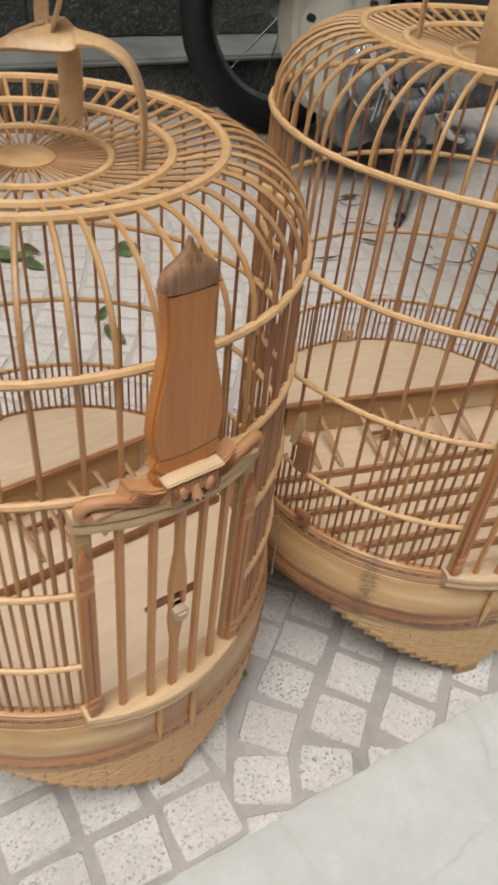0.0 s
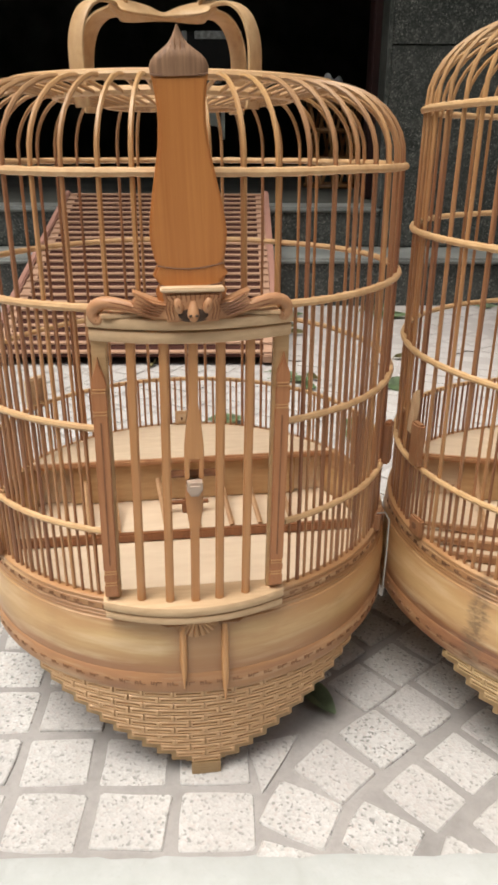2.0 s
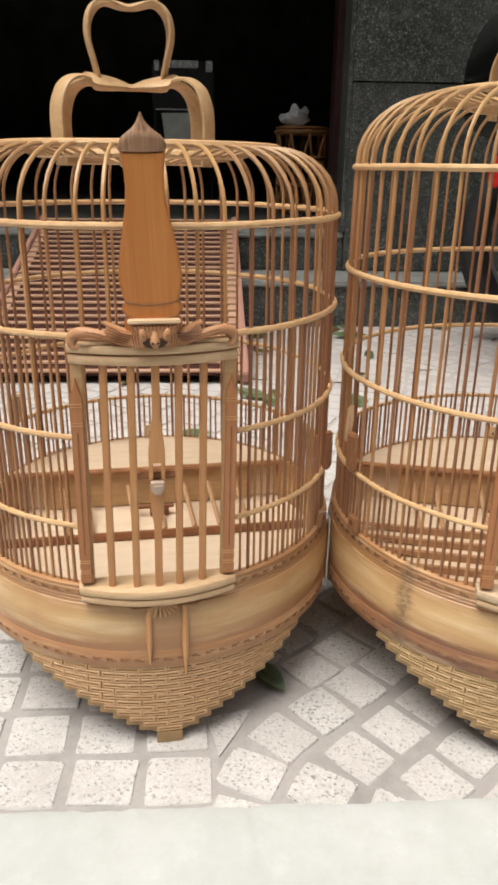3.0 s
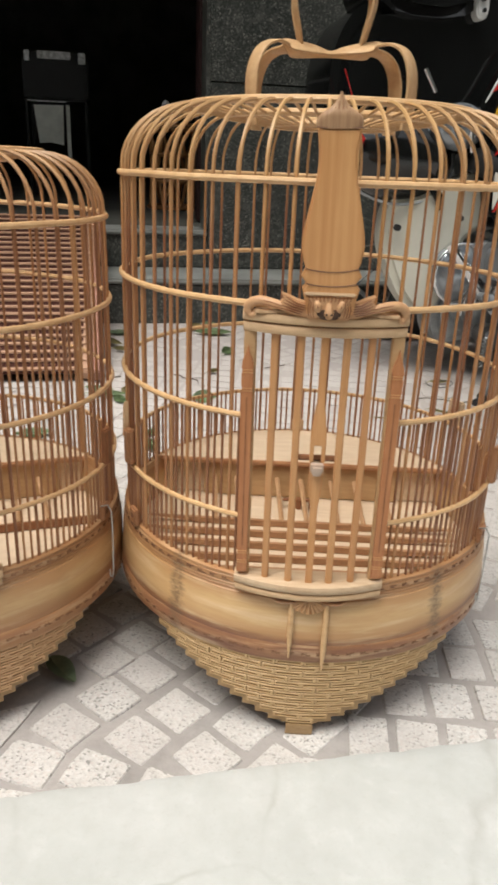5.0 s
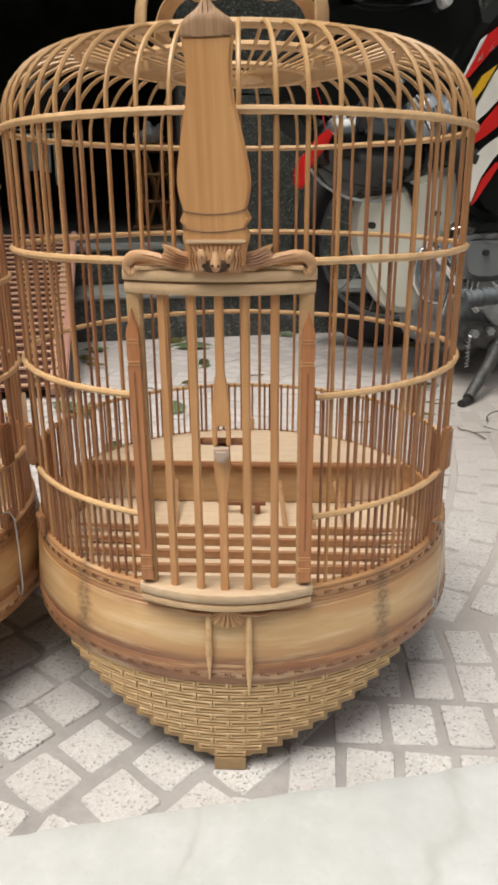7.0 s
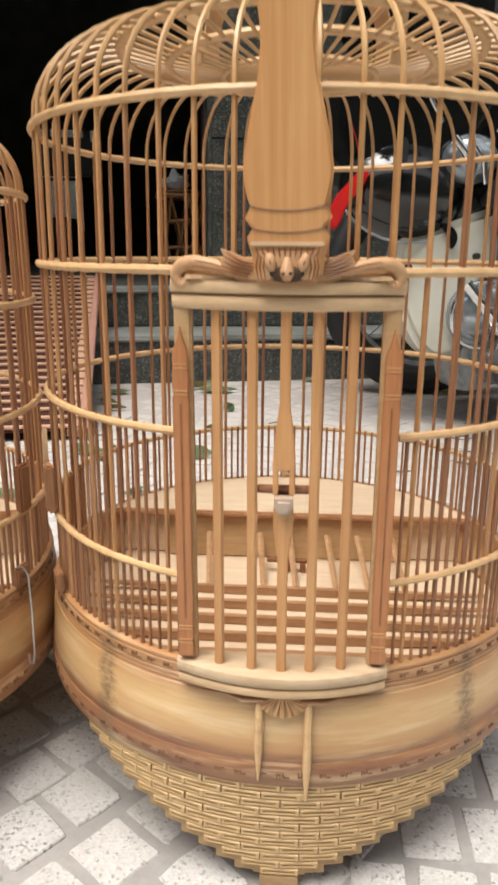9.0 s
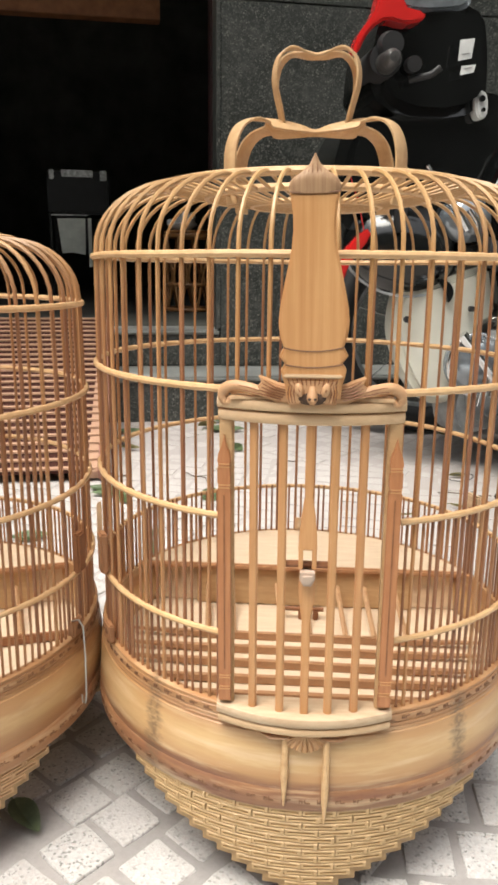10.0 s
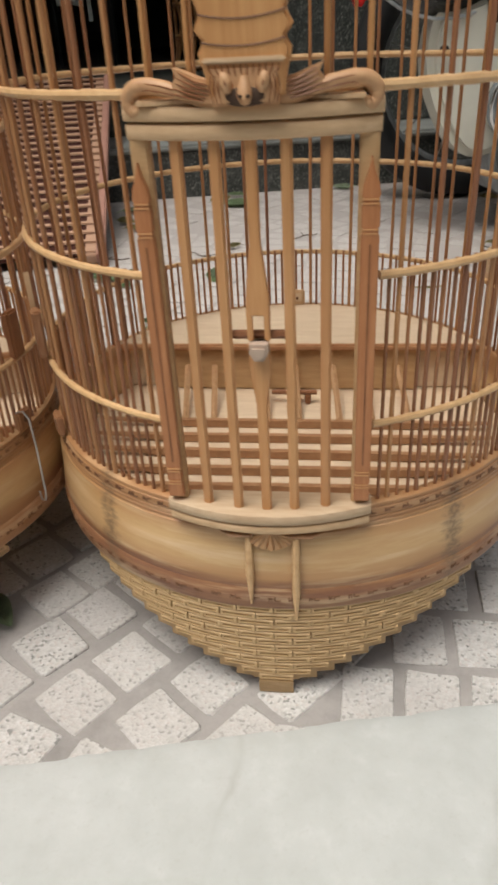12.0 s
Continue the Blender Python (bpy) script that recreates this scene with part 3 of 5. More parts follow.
# ---- the ramp ----
def make_ramp():
    u0, u1, v0, v1, z1 = -0.36, 0.21, 1.24, 2.10, 0.2545
    length = math.hypot(v1 - v0, z1)
    tilt = math.atan2(z1, v1 - v0)
    root = empty("slatted_ramp", SHOP @ Matrix.Translation((0, v0, 0.004)) @ Matrix.Rotation(tilt, 4, "X"), label="red-brown slatted wooden ramp leaning on the shop steps", category="ramp")
    for x in (u0 + 0.012, u1 - 0.012):
        bm = NEW()
        box(bm, x - 0.012, x + 0.012, 0, length, 0.0, 0.018, 0.002)
        part("stringer", bm, "ramp", root, smooth=False)
    bm = NEW()
    box(bm, u0, u1, -0.0062, 0.0062, 0.018, 0.0222, 0.002)
    first = part("slat", bm, "ramp", root, smooth=False)
    for x in (u0 - 0.008, u1 + 0.008):
        bm = NEW()
        box(bm, x - 0.008, x + 0.008, -0.01, length + 0.005, 0.002, 0.027, 0.003)
        part("side_rail", bm, "ramp_rail", root, "pinkish side rail", smooth=False)
    # sheet added under the slats so that their gaps look shaded
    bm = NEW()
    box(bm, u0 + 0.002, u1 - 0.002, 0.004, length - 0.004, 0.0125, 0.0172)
    part("backing", bm, "ramp_gap", root, "added dark sheet for the shaded gaps between the slats", smooth=False)
    n = 26
    for i in range(1, n):
        share("slat", first, Matrix.Translation((0, 0.012 + (length - 0.024) * i / (n - 1), 0)) @ Matrix.Rotation(random.uniform(-0.004, 0.004), 4, "Z"), root)
    first.location.y = 0.012


make_ramp()

# ---- the bird cages ----
def arc_pts(r, z, d0, d1, step=3.0):
    n = max(2, int(abs(d1 - d0) / step))
    return [on_ring(r, d0 + (d1 - d0) * i / n, z) for i in range(n + 1)]


def bird_cage(name, at, bearing, R, hoops, crown, long_n, dense_top, dense_deg, drop, slats, label, k):
    """hoops: heights from the top one down; crown: radii and heights of the lid's rings, outermost first; drop: how much lower the lintel hangs."""
    h1, h2, h3, h4 = hoops
    root = empty(name, Matrix.Translation((*at, 0)) @ turn(bearing), label=label, category="bird cage", group="bird cages on the pavement")
    base = 0.1400
    BR = R + (0.0046 if k == "A" else 0.0066)                                   # radius of the band

    # the band and its rims
    prof = [(R - 0.004, 0.1422), (R + 0.0012, 0.1428), (R + 0.0026, 0.1420), (R + 0.0028, 0.1404), (R + 0.0020, 0.1397), (R + 0.0030, 0.1390), (R + 0.0033, 0.1345), (R + 0.0026, 0.1338), (R + 0.0034, 0.1332),
            (R + 0.0035, 0.1316), (R + 0.0028, 0.1311), (R + 0.0036, 0.1304), (R + 0.0037, 0.1288), (R + 0.0032, 0.1283), (R + 0.0042, 0.1274), (R + 0.0055, 0.118), (R + 0.0060, 0.106), (BR + 0.0006, 0.094), (BR + 0.0004, 0.0890),
            (BR + 0.0012, 0.0880), (BR + 0.0014, 0.0760), (BR + 0.0008, 0.0738), (BR - 0.002, 0.0732), (R - 0.001, 0.079), (R - 0.004, 0.10), (R - 0.006, 0.13)]
    part("band", lathe(NEW(), prof, 144), "band" if k == "B" else "band_a", root, "yellow bamboo band with browned rims")
    # burnt meander marks on the rims
    bm = NEW()
    for x0, x1, z0_, z1_ in ((-0.0024, -0.0017, -0.0014, 0.0010), (-0.0017, -0.0006, 0.0002, 0.0008), (-0.0008, -0.0002, -0.0014, 0.0008), (0.0006, 0.0013, -0.0010, 0.0015), (0.0013, 0.0042, -0.0012, -0.0007)):
        box(bm, x0, x1, -0.0006, 0.0005, z0_, z1_)
    mark = part("burnt_mark", bm, "faint_mark" if k == "A" else "mark", root, smooth=False)
    spots = [(3.7 * i, 0.1368, R + 0.0031) for i in range(-22, 23) if abs(i) > 4] + [(3.8 * i, 0.0815, BR + 0.0012) for i in range(-20, 21)]
    for i, (d, z, r) in enumerate(spots):
        m = Matrix.Translation(on_ring(r, d, z)) @ turn(d) @ Matrix.Scale(random.uniform(0.85, 1.15), 4) @ Matrix.Diagonal((1, 1, -1 if i % 2 else 1, 1))
        if i:
            share("burnt_mark", mark, m, root)
        else:
            mark.matrix_basis = m

    # three woven feet of stepped courses
    step, row, rows = 3.65, 0.00525, 12
    def brick_mesh():
        """A flat strip with a long slit cut along its middle and a raised stitch at its end."""
        bm = NEW()
        secs = [(-3.58, 0), (-3.1, 0), (-3.04, 1), (2.75, 1), (2.81, 0), (3.06, 0), (3.1, 2), (3.5, 2), (3.54, 0)]
        rings = []
        for d, g in secs:
            o = BR + 0.0004 + (0.0005 if g == 2 else 0)
            i = o - (0.0026 if g == 1 else 0)
            rings.append([bm.verts.new(on_ring(r, d, z)) for r, z in ((BR - 0.004, 0.0), (o - 0.0008, 0.0), (o, 0.0007), (o, 0.0017), (i, 0.0018), (i, 0.0031), (o, 0.0032), (o, 0.0043), (o - 0.0007, 0.0049), (BR - 0.004, 0.0049))])
        n = len(rings[0])
        for q, w in zip(rings, rings[1:]):
            for j in range(n):
                bm.faces.new((q[j], w[j], w[(j + 1) % n], q[(j + 1) % n]))
        bm.faces.new(rings[0])
        bm.faces.new(rings[-1][::-1])
        bmesh.ops.recalc_face_normals(bm, faces=bm.faces)
        return bm
    for f, centre in enumerate((0, 120, -120)):
        bm = NEW()
        for j in range(rows):
            half = 4.9 + step * j
            z0 = 0.0 if j == 0 else 0.012 + row * (j - 1)
            z1 = 0.0122 + row * j
            if j == 0:
                lathe(bm, [(BR + 0.0002, 0.0), (BR + 0.0004, 0.0005), (BR + 0.0004, 0.0104), (BR - 0.006, 0.0104), (BR - 0.006, 0.0)], 4, radians(centre - 3.6), radians(centre + 3.6))
                z0 = 0.0106
            lathe(bm, [(BR - 0.0016, z0), (BR - 0.0016, z1), (BR - 0.006, z1), (BR - 0.006, z0)], max(2, int(half / 2)), radians(centre - half), radians(centre + half))
        foot = part("foot", bm, "weave_dark", root, "stepped foot of woven bamboo strips")
        lot, first = [], None
        for j in range(rows):
            for i in range(j + 1):
                d = centre + (i - j / 2) * 2 * step
                z = 0.0112 + row * j
                lot.append(Matrix.Translation((0, 0, z + random.uniform(-0.0002, 0.0002))) @ turn(d + random.uniform(-0.12, 0.12)))
        if f == 0:
            for m in lot:
                if first is None:
                    first = part("brick", brick_mesh(), "weave_a" if k == "A" else "weave", foot)
                    first.matrix_basis = m
                else:
                    share("brick", first, m, foot)
            src = first.data
        else:
            verts, faces = [], []
            for m in lot:
                o = len(verts)
                verts += [tuple(m @ v.co) for v in src.vertices]
                faces += [[o + q for q in p.vertices] for p in src.polygons]
            me = bpy.data.meshes.new("courses")
            me.from_pydata(verts, [], faces)
            me.materials.append(M["weave_a" if k == "A" else "weave"])
            o = new("courses", me)
            o.parent = foot
            tagged(o, kind="stuff")

    # hoops; the lower two stop at the doorway
    door = 18.5 if k == "B" else 20.0
    hoop_mat = "hoop_b" if k == "B" else "hoop"
    pitch = 360.0 / long_n
    def hoop(r, z, d0, d1, thick, closed=False):
        """A bamboo hoop, nicked where the wires are let in."""
        n = int(round((d1 - d0) / (pitch / 6)))
        ds = [d0 + (d1 - d0) * i / n for i in range(n if closed else n + 1)]
        rs = []
        for d in ds:
            off = abs((d / pitch) % 1.0 - 0.5)
            rs.append(thick * (0.86 if off < 0.09 else 1.0 + 0.05 * noise.noise((d * 0.11, z * 40, r * 9))))
        return part("hoop", tube(NEW(), [on_ring(r + 0.0004 * noise.noise((d * 0.05, z * 30, 5)), d, z + 0.0006 * noise.noise((d * 0.04, z * 30, 1))) for d in ds], rs, 8, closed), hoop_mat, root)
    hoop(R - 0.0002, h1, 0, 360, 0.0024, True)
    hoop(R + 0.0005, h2, 0, 360, 0.0024, True)
    hoop(R + 0.0005, h3, door, 360 - door, 0.0023)
    hoop(R + 0.0005, h4, door, 360 - door, 0.0022)

    # long wires run up, bend over the lid and meet in its middle disc
    (r0, z0), (r1, z1), (r2, z2), (r3, z3) = crown
    path = [(R - 0.001, base), (R - 0.001, h4), (R - 0.001, h3), (R - 0.001, h2), (R - 0.0016, h1)]
    for i in range(1, 9):
        a = math.pi / 2 * i / 8
        path.append((r0 + (R - 0.0016 - r0) * math.cos(a), h1 + 0.004 + (z0 - h1 - 0.004) * math.sin(a)))
    path += [(r1, z1 - 0.001), (r2, z2 - 0.001), (r3 - 0.003, z3)]
    radii = [0.00145] * (len(path) - 5) + [0.00145, 0.0014, 0.0012, 0.0009, 0.0006]
    first = None
    for i in range(long_n):
        d = (i + 0.5) * pitch
        d = d - 360 if d > 180 else d
        m = turn(d + random.uniform(-0.35, 0.35))
        if abs(d) < door - 1.0:
            # over the door the wire starts at the lintel's hoop
            cut = part("wire", tube(NEW(), [(0, -r, z) for r, z in path[3:]], radii[3:], 6), "wire_pale", root)
            cut.matrix_basis = m
        elif first is None:
            first = part("wire", tube(NEW(), [(0, -r, z) for r, z in path], radii, 6), "wire", root)
            first.matrix_basis = m
        else:
            share("wire", first, m, root)
    kinds = {}
    for i in range(long_n * 3):
        if i % 3 == 1:
            continue
        d = (i + 0.5) * pitch / 3
        d = d - 360 if d > 180 else d
        if abs(d) < door + 0.6:
            continue
        top = (h2 if dense_top == 2 else h3) if abs(d) < dense_deg else h4
        m = turn(d + random.uniform(-0.2, 0.2))
        if top in kinds:
            share("short_wire", kinds[top], m, root)
        else:
            kinds[top] = part("short_wire", tube(NEW(), [(0, -R + 0.0012, base), (0, -R + 0.0012, top + 0.002)], 0.00108, 6), "wire_dark" if k == "B" else "wire_tan", root)
            kinds[top].matrix_basis = m

    # the lid: three rings and a disc
    for (r, z), t in zip(crown[:3], (0.0029, 0.0027, 0.0022)):
        part("lid_ring", tube(NEW(), arc_pts(r, z, 0, 356, 4), t, 8, True), hoop_mat, root)
    part("lid_disc", lathe(NEW(), [(0.0005, z3 + 0.0035), (r3 * 0.8, z3 + 0.003), (r3, z3 + 0.001), (r3, z3 - 0.002), (0.0005, z3 - 0.003)], 32), hoop_mat, root)

    # the handle: two bent straps crossing, and a loop of two more on top
    def strap(points, width, thick, tilt, spread):
        """A flat bent strip; tilt turns it about its run, in degrees."""
        bm = NEW()
        pts, n = [Vector((x, y, z)) for x, y, z in points], len(points)
        sides = []
        for p in pts:
            x = p.x - hs
            g = min(1.0, max(0.0, (abs(x) / spread[0] - 0.35) / 0.45))
            sides.append(Vector((g * spread[1] * (1 if x * p.y < 0 else -1), spread[0], 0)).normalized())
        rings = []
        for i, p in enumerate(pts):
            d = (pts[min(i + 1, n - 1)] - pts[max(i - 1, 0)]).normalized()
            side = sides[i]
            nrm = d.cross(side).normalized()
            w, q = width[i], radians(tilt[i])
            side, nrm = side * math.cos(q) + nrm * math.sin(q), nrm * math.cos(q) - side * math.sin(q)
            rings.append([bm.verts.new(p + side * a * w / 2 + nrm * b * thick / 2) for a, b in ((-1, -0.6), (-0.9, -1), (0.9, -1), (1, -0.6), (1, 0.6), (0.9, 1), (-0.9, 1), (-1, 0.6))])
        for q, w in zip(rings, rings[1:]):
            for j in range(8):
                bm.faces.new((q[j], q[(j + 1) % 8], w[(j + 1) % 8], w[j]))
        bm.faces.new(rings[0][::-1])
        bm.faces.new(rings[-1])
        bmesh.ops.recalc_face_normals(bm, faces=bm.faces)
        return bm
    def glide(pts, n=6):
        """A smooth curve through the points."""
        out = []
        for i in range(len(pts) - 1):
            p0, p1, p2, p3 = (Vector(pts[max(0, min(len(pts) - 1, i + q))]) for q in (-1, 0, 1, 2))
            for q in range(n):
                t = q / n
                out.append(0.5 * (2 * p1 + (p2 - p0) * t + (2 * p0 - 5 * p1 + 4 * p2 - p3) * t * t + (3 * p1 - p0 - 3 * p2 + p3) * t ** 3))
        return out + [Vector(pts[-1])]
    lx, ly, hs = (0.0585, 0.044, -0.0025) if k == "B" else (0.0525, 0.042, -0.0055)
    top = z0 + 0.046
    def both_ends(half, s):
        """Mirror half a strap of (along, across, z, width, tilt); s is 1 for the front one, -1 for the back one."""
        p = [(x + hs, y * s, z, w, q * -s) for x, y, z, w, q in half]
        return glide(p + [(2 * hs - x, y, z, w, q) for x, y, z, w, q in p[-2::-1]])
    def bent(name, half, thick, spread, label):
        for s in (1, -1):
            pts = both_ends(half, s)
            part(name, strap([p[:3] for p in pts], [p[3] for p in pts], thick, [p[4] for p in pts], spread), "strap", root, label)
    bent("handle_strap", [(-lx, -ly, z1 - 0.008, 0.0145, 0), (-lx * 1.03, -ly, z1 + 0.012, 0.0148, 0), (-lx * 1.02, -ly * 0.97, top - 0.021, 0.0150, 0), (-lx * 0.93, -ly * 0.88, top - 0.0070, 0.0150, 0), (-lx * 0.78, -ly * 0.68, top - 0.0004, 0.0150, -4),
                          (-lx * 0.62, -ly * 0.42, top + 0.0006, 0.0152, -14), (-lx * 0.59, -ly * 0.30, top + 0.0004, 0.0208, -24), (-lx * 0.46, -ly * 0.27, top - 0.0006, 0.0180, -29), (-lx * 0.2, -ly * 0.16, top - 0.0024, 0.0115, -32), (0, -ly * 0.06, top - 0.0042, 0.0056, -32)], 0.0022, (lx, ly), "bent bamboo handle strap")
    bent("handle_loop", [(-0.0236, -0.0040, top - 0.0015, 0.0086, 0), (-0.0268, -0.0095, top + 0.012, 0.0090, 0), (-0.0306, -0.0125, top + 0.028, 0.0090, 0), (-0.0298, -0.0120, top + 0.040, 0.0090, 0), (-0.0262, -0.0108, top + 0.0475, 0.0090, 0),
                         (-0.0205, -0.0090, top + 0.0515, 0.0092, 0), (-0.0140, -0.0070, top + 0.0518, 0.0098, -8), (-0.0070, -0.0048, top + 0.0502, 0.0090, -18), (0, -0.0030, top + 0.0490, 0.0060, -24)], 0.0018, (0.0306, 0.0125), "rounded bamboo hanging loop")

    # ---- the door ----
    before = set(root.children)
    lint = 0.3428 - drop
    yc = -(R + 0.0065)                                  # plane of the bars
    def bow(x):
        return 0.0135 * (x / 0.055) ** 2
    side_y = -math.sqrt(R * R - 0.0515 ** 2) - 0.004
    def plate(z0, z1, half, out, back):
        """A bowed plate with a rounded front edge."""
        bm = NEW()
        n = 24
        cols = []
        for i in range(n + 1):
            x = -half + 2 * half * i / n
            y = out + bow(x)
            r = (z1 - z0) * 0.32
            cols.append([bm.verts.new((x, yy, zz)) for yy, zz in ((back, z0), (y + r, z0), (y + r * 0.3, z0 + r * 0.3), (y, z0 + r), (y, z1 - r), (y + r * 0.3, z1 - r * 0.3), (y + r, z1), (back, z1))])
        for q, w in zip(cols, cols[1:]):
            for j in range(8):
                bm.faces.new((q[j], w[j], w[(j + 1) % 8], q[(j + 1) % 8]))
        bm.faces.new(cols[0])
        bm.faces.new(cols[-1][::-1])
        bmesh.ops.recalc_face_normals(bm, faces=bm.faces)
        return bm
    back = side_y + 0.006
    part("lintel", plate(lint - 0.0072, lint - 0.0003, 0.0550, -R - 0.0118, back), "pale_x", root, "pale bowed lintel strip")
    part("lintel", plate(lint + 0.0003, lint + 0.0065, 0.0556, -R - 0.0128, back), "pale_x", root, "pale bowed lintel strip")
    # sill of two plates
    part("sill", plate(0.1398, 0.1470, 0.0568, -R - 0.0150, back), "pale_x" if k == "A" else "sill_grey", root, "pale greyish bowed door sill")
    part("sill", plate(0.1338, 0.1393, 0.0560, -R - 0.0142, back + 0.002), "pale_x", root, "pale bowed door sill")
    # posts with a pointed carved tongue and notches
    for s in (-1, 1):
        post = empty("door_post", Matrix.Translation((s * 0.0512, side_y - 0.001, 0)))
        post.parent = root
        bm = NEW()
        box(bm, -0.0043 - s * 0.0012, 0.0043 - s * 0.0012, -0.0015, 0.0055, 0.146, lint - 0.006, 0.001)
        # the browner tone carries the shade on the post's inner side
        part("upright", bm, "apron", post)
        top_z = lint - 0.020
        lines = (0.1595, 0.1675, top_z - 0.0276, top_z - 0.0145)
        out = [(-0.0041, 0.150), (0.0041, 0.150)]
        for z in lines:
            out += [(0.0041, z - 0.0022), (0.0036, z - 0.0014), (0.0036, z + 0.0014), (0.0041, z + 0.0022)]
        out += [(0.0040, top_z - 0.0105), (0.0034, top_z - 0.0070), (0.0014, top_z - 0.002), (0, top_z + 0.004)]
        out = out + [(-x, z) for x, z in out[-2:1:-1]]
        part("carved_face", prism(NEW(), out, -0.0050, -0.001, 0.0006), "red", post, "reddish carved strip with a pointed top")
        bm = NEW()
        box(bm, -0.0005, 0.0005, -0.0053, -0.0045, 0.173, top_z - 0.033)
        part("groove", bm, "brown", post, smooth=False)
        for z in lines:
            for dz in (-0.0009, 0.0009):
                bm = NEW()
                box(bm, -0.0037, 0.0037, -0.0053, -0.0045, z + dz - 0.0004, z + dz + 0.0004)
                part("bead_line", bm, "bar_b", post, smooth=False)
    # bars
    for x in (-0.0332, -0.0157, 0.0150, 0.0318):
        bm = NEW()
        box(bm, x - 0.0026, x + 0.0026, yc + bow(x) - 0.0018, yc + bow(x) + 0.0018, 0.146, lint - 0.005, 0.0011)
        part("door_bar", bm, "bar" if k == "A" else "bar_b", root)
    # the middle bar widens to a slotted paddle that the latch slides over
    zk = 0.2455 - drop * 0.62
    hw = [(0.0026, lint - 0.005), (0.0026, zk + 0.046), (0.0042, zk + 0.034), (0.0054, zk + 0.022), (0.0057, zk + 0.013)]
    out = [(x, z) for x, z in hw] + [(-x, z) for x, z in hw[::-1]]
    part("latch_bar", prism(NEW(), out, yc - 0.002, yc + 0.0016, 0.0006), "bar", root)
    for s in (-1, 1):
        bm = NEW()
        box(bm, s * 0.0041 - 0.0014, s * 0.0041 + 0.0014, yc - 0.002, yc + 0.0016, zk + 0.0005, zk + 0.014, 0.0005)
        part("latch_fork", bm, "bar", root)
    out = [(-0.0044, zk + 0.0003), (-0.0046, zk - 0.0042), (-0.0022, zk - 0.0082), (0.0022, zk - 0.0082), (0.0046, zk - 0.0042), (0.0044, zk + 0.0003)]
    part("latch_block", prism(NEW(), out, yc - 0.008, yc + 0.0016, 0.0016), "latch", root, "grey faceted latch block")
    hw = [(0.0046, zk + 0.0003), (0.0052, zk - 0.012), (0.0046, zk - 0.020), (0.0027, zk - 0.034), (0.0026, 0.146)]
    out = [(x, z) for x, z in hw] + [(-x, z) for x, z in hw[::-1]]
    part("latch_bar", prism(NEW(), out, yc - 0.0016, yc + 0.0016, 0.0006), "bar", root)
    bm = NEW()
    tube(bm, [(-0.0180, yc + 0.0045, zk + 0.0016), (-0.012, yc + 0.0045, zk + 0.0016), (0.017, yc + 0.0045, zk + 0.0016)], [0.0012, 0.0024, 0.0024], 8)
    part("latch_pin", bm, "brown", root, "dark turned latch pin")

    # ---- the carving over the door ----
    cv = "carve" if k == "A" else "carve_b"
    yo = -R - 0.0132
    zc = lint + 0.0066
    for s in (-1, 1):
        out = [(0.0095, -0.0004), (0.0100, 0.0100), (0.0150, 0.0090), (0.0200, 0.0100), (0.0250, 0.0120), (0.0305, 0.0138), (0.0288, 0.0106), (0.0310, 0.0080), (0.0325, 0.0050), (0.0280, 0.0020), (0.0200, -0.0004)]
        bm = prism(NEW(), [(s * x, zc + z) for x, z in out], yo - 0.0008, yo + 0.010, 0.0016, bow)
        wing = part("carved_leaf", bm, cv, root, "carved pointed leaf with dark lines for its veins")
        # thin dark rods on the face stand for shade in the veins
        for q in range(5):
            f = q / 4
            xa, za, xb, zb = 0.0135 + 0.004 * f, 0.0070 - 0.0055 * f, 0.0275 + 0.0030 * f, 0.0120 - 0.0075 * f
            part("vein_cut", tube(NEW(), [(s * xa, yo - 0.0009 + bow(xa), zc + za), (s * (xa + xb) / 2, yo - 0.0012 + bow((xa + xb) / 2), zc + (za + zb) / 2 - 0.0010 * (1 - f)), (s * xb, yo - 0.0006 + bow(xb), zc + zb)], [0.0003, 0.00055, 0.0003], 5), "brown", wing)
        spine = [(0.0190, 0.0024, 0.0018), (0.0260, 0.0042, 0.0027), (0.0335, 0.0062, 0.0032), (0.0410, 0.0074, 0.0034), (0.0465, 0.0072, 0.0035), (0.0503, 0.0052, 0.0035), (0.0520, 0.0020, 0.0033), (0.0512, -0.0012, 0.0029), (0.0492, -0.0026, 0.0024), (0.0476, -0.0012, 0.0018), (0.0482, 0.0006, 0.0013)]
        pts = glide([(s * x, yo + 0.0020 + bow(x), zc + z) for x, z, r in spine], 3)
        rs = [r for x, z, r in spine for _ in range(3)][:len(pts)]
        arm = part("carved_arm", tube(NEW(), pts, rs + [0.0014] * (len(pts) - len(rs)), 10), cv, root, "rounded carved arm ending in a scroll")
        # the arm's grooves are dark rods too, shade by colour
        for dz, x1 in ((0.0012, 0.047), (-0.0016, 0.044)):
            part("arm_groove", tube(NEW(), [(s * x, yo - 0.0010 + bow(x), zc + dz * 0.8 + z) for x, z in ((0.030, 0.0052), (0.036, 0.0066), (0.042, 0.0074), (x1, 0.0070))], [0.0002, 0.0004, 0.0004, 0.0002], 5), "brown", arm)
        part("filler_strip", box(NEW(), s * 0.036 - 0.0115, s * 0.036 + 0.0115, yo + 0.0030 + bow(0.03), yo + 0.010 + bow(0.04), zc - 0.0002, zc + 0.0022, 0.0005), "pale", root)
    mask = [(-0.0135, -0.0004), (-0.0130, 0.006), (-0.0150, 0.0125), (-0.0150, 0.0148), (0.0150, 0.0148), (0.0150, 0.0125), (0.0130, 0.006), (0.0135, -0.0004)]
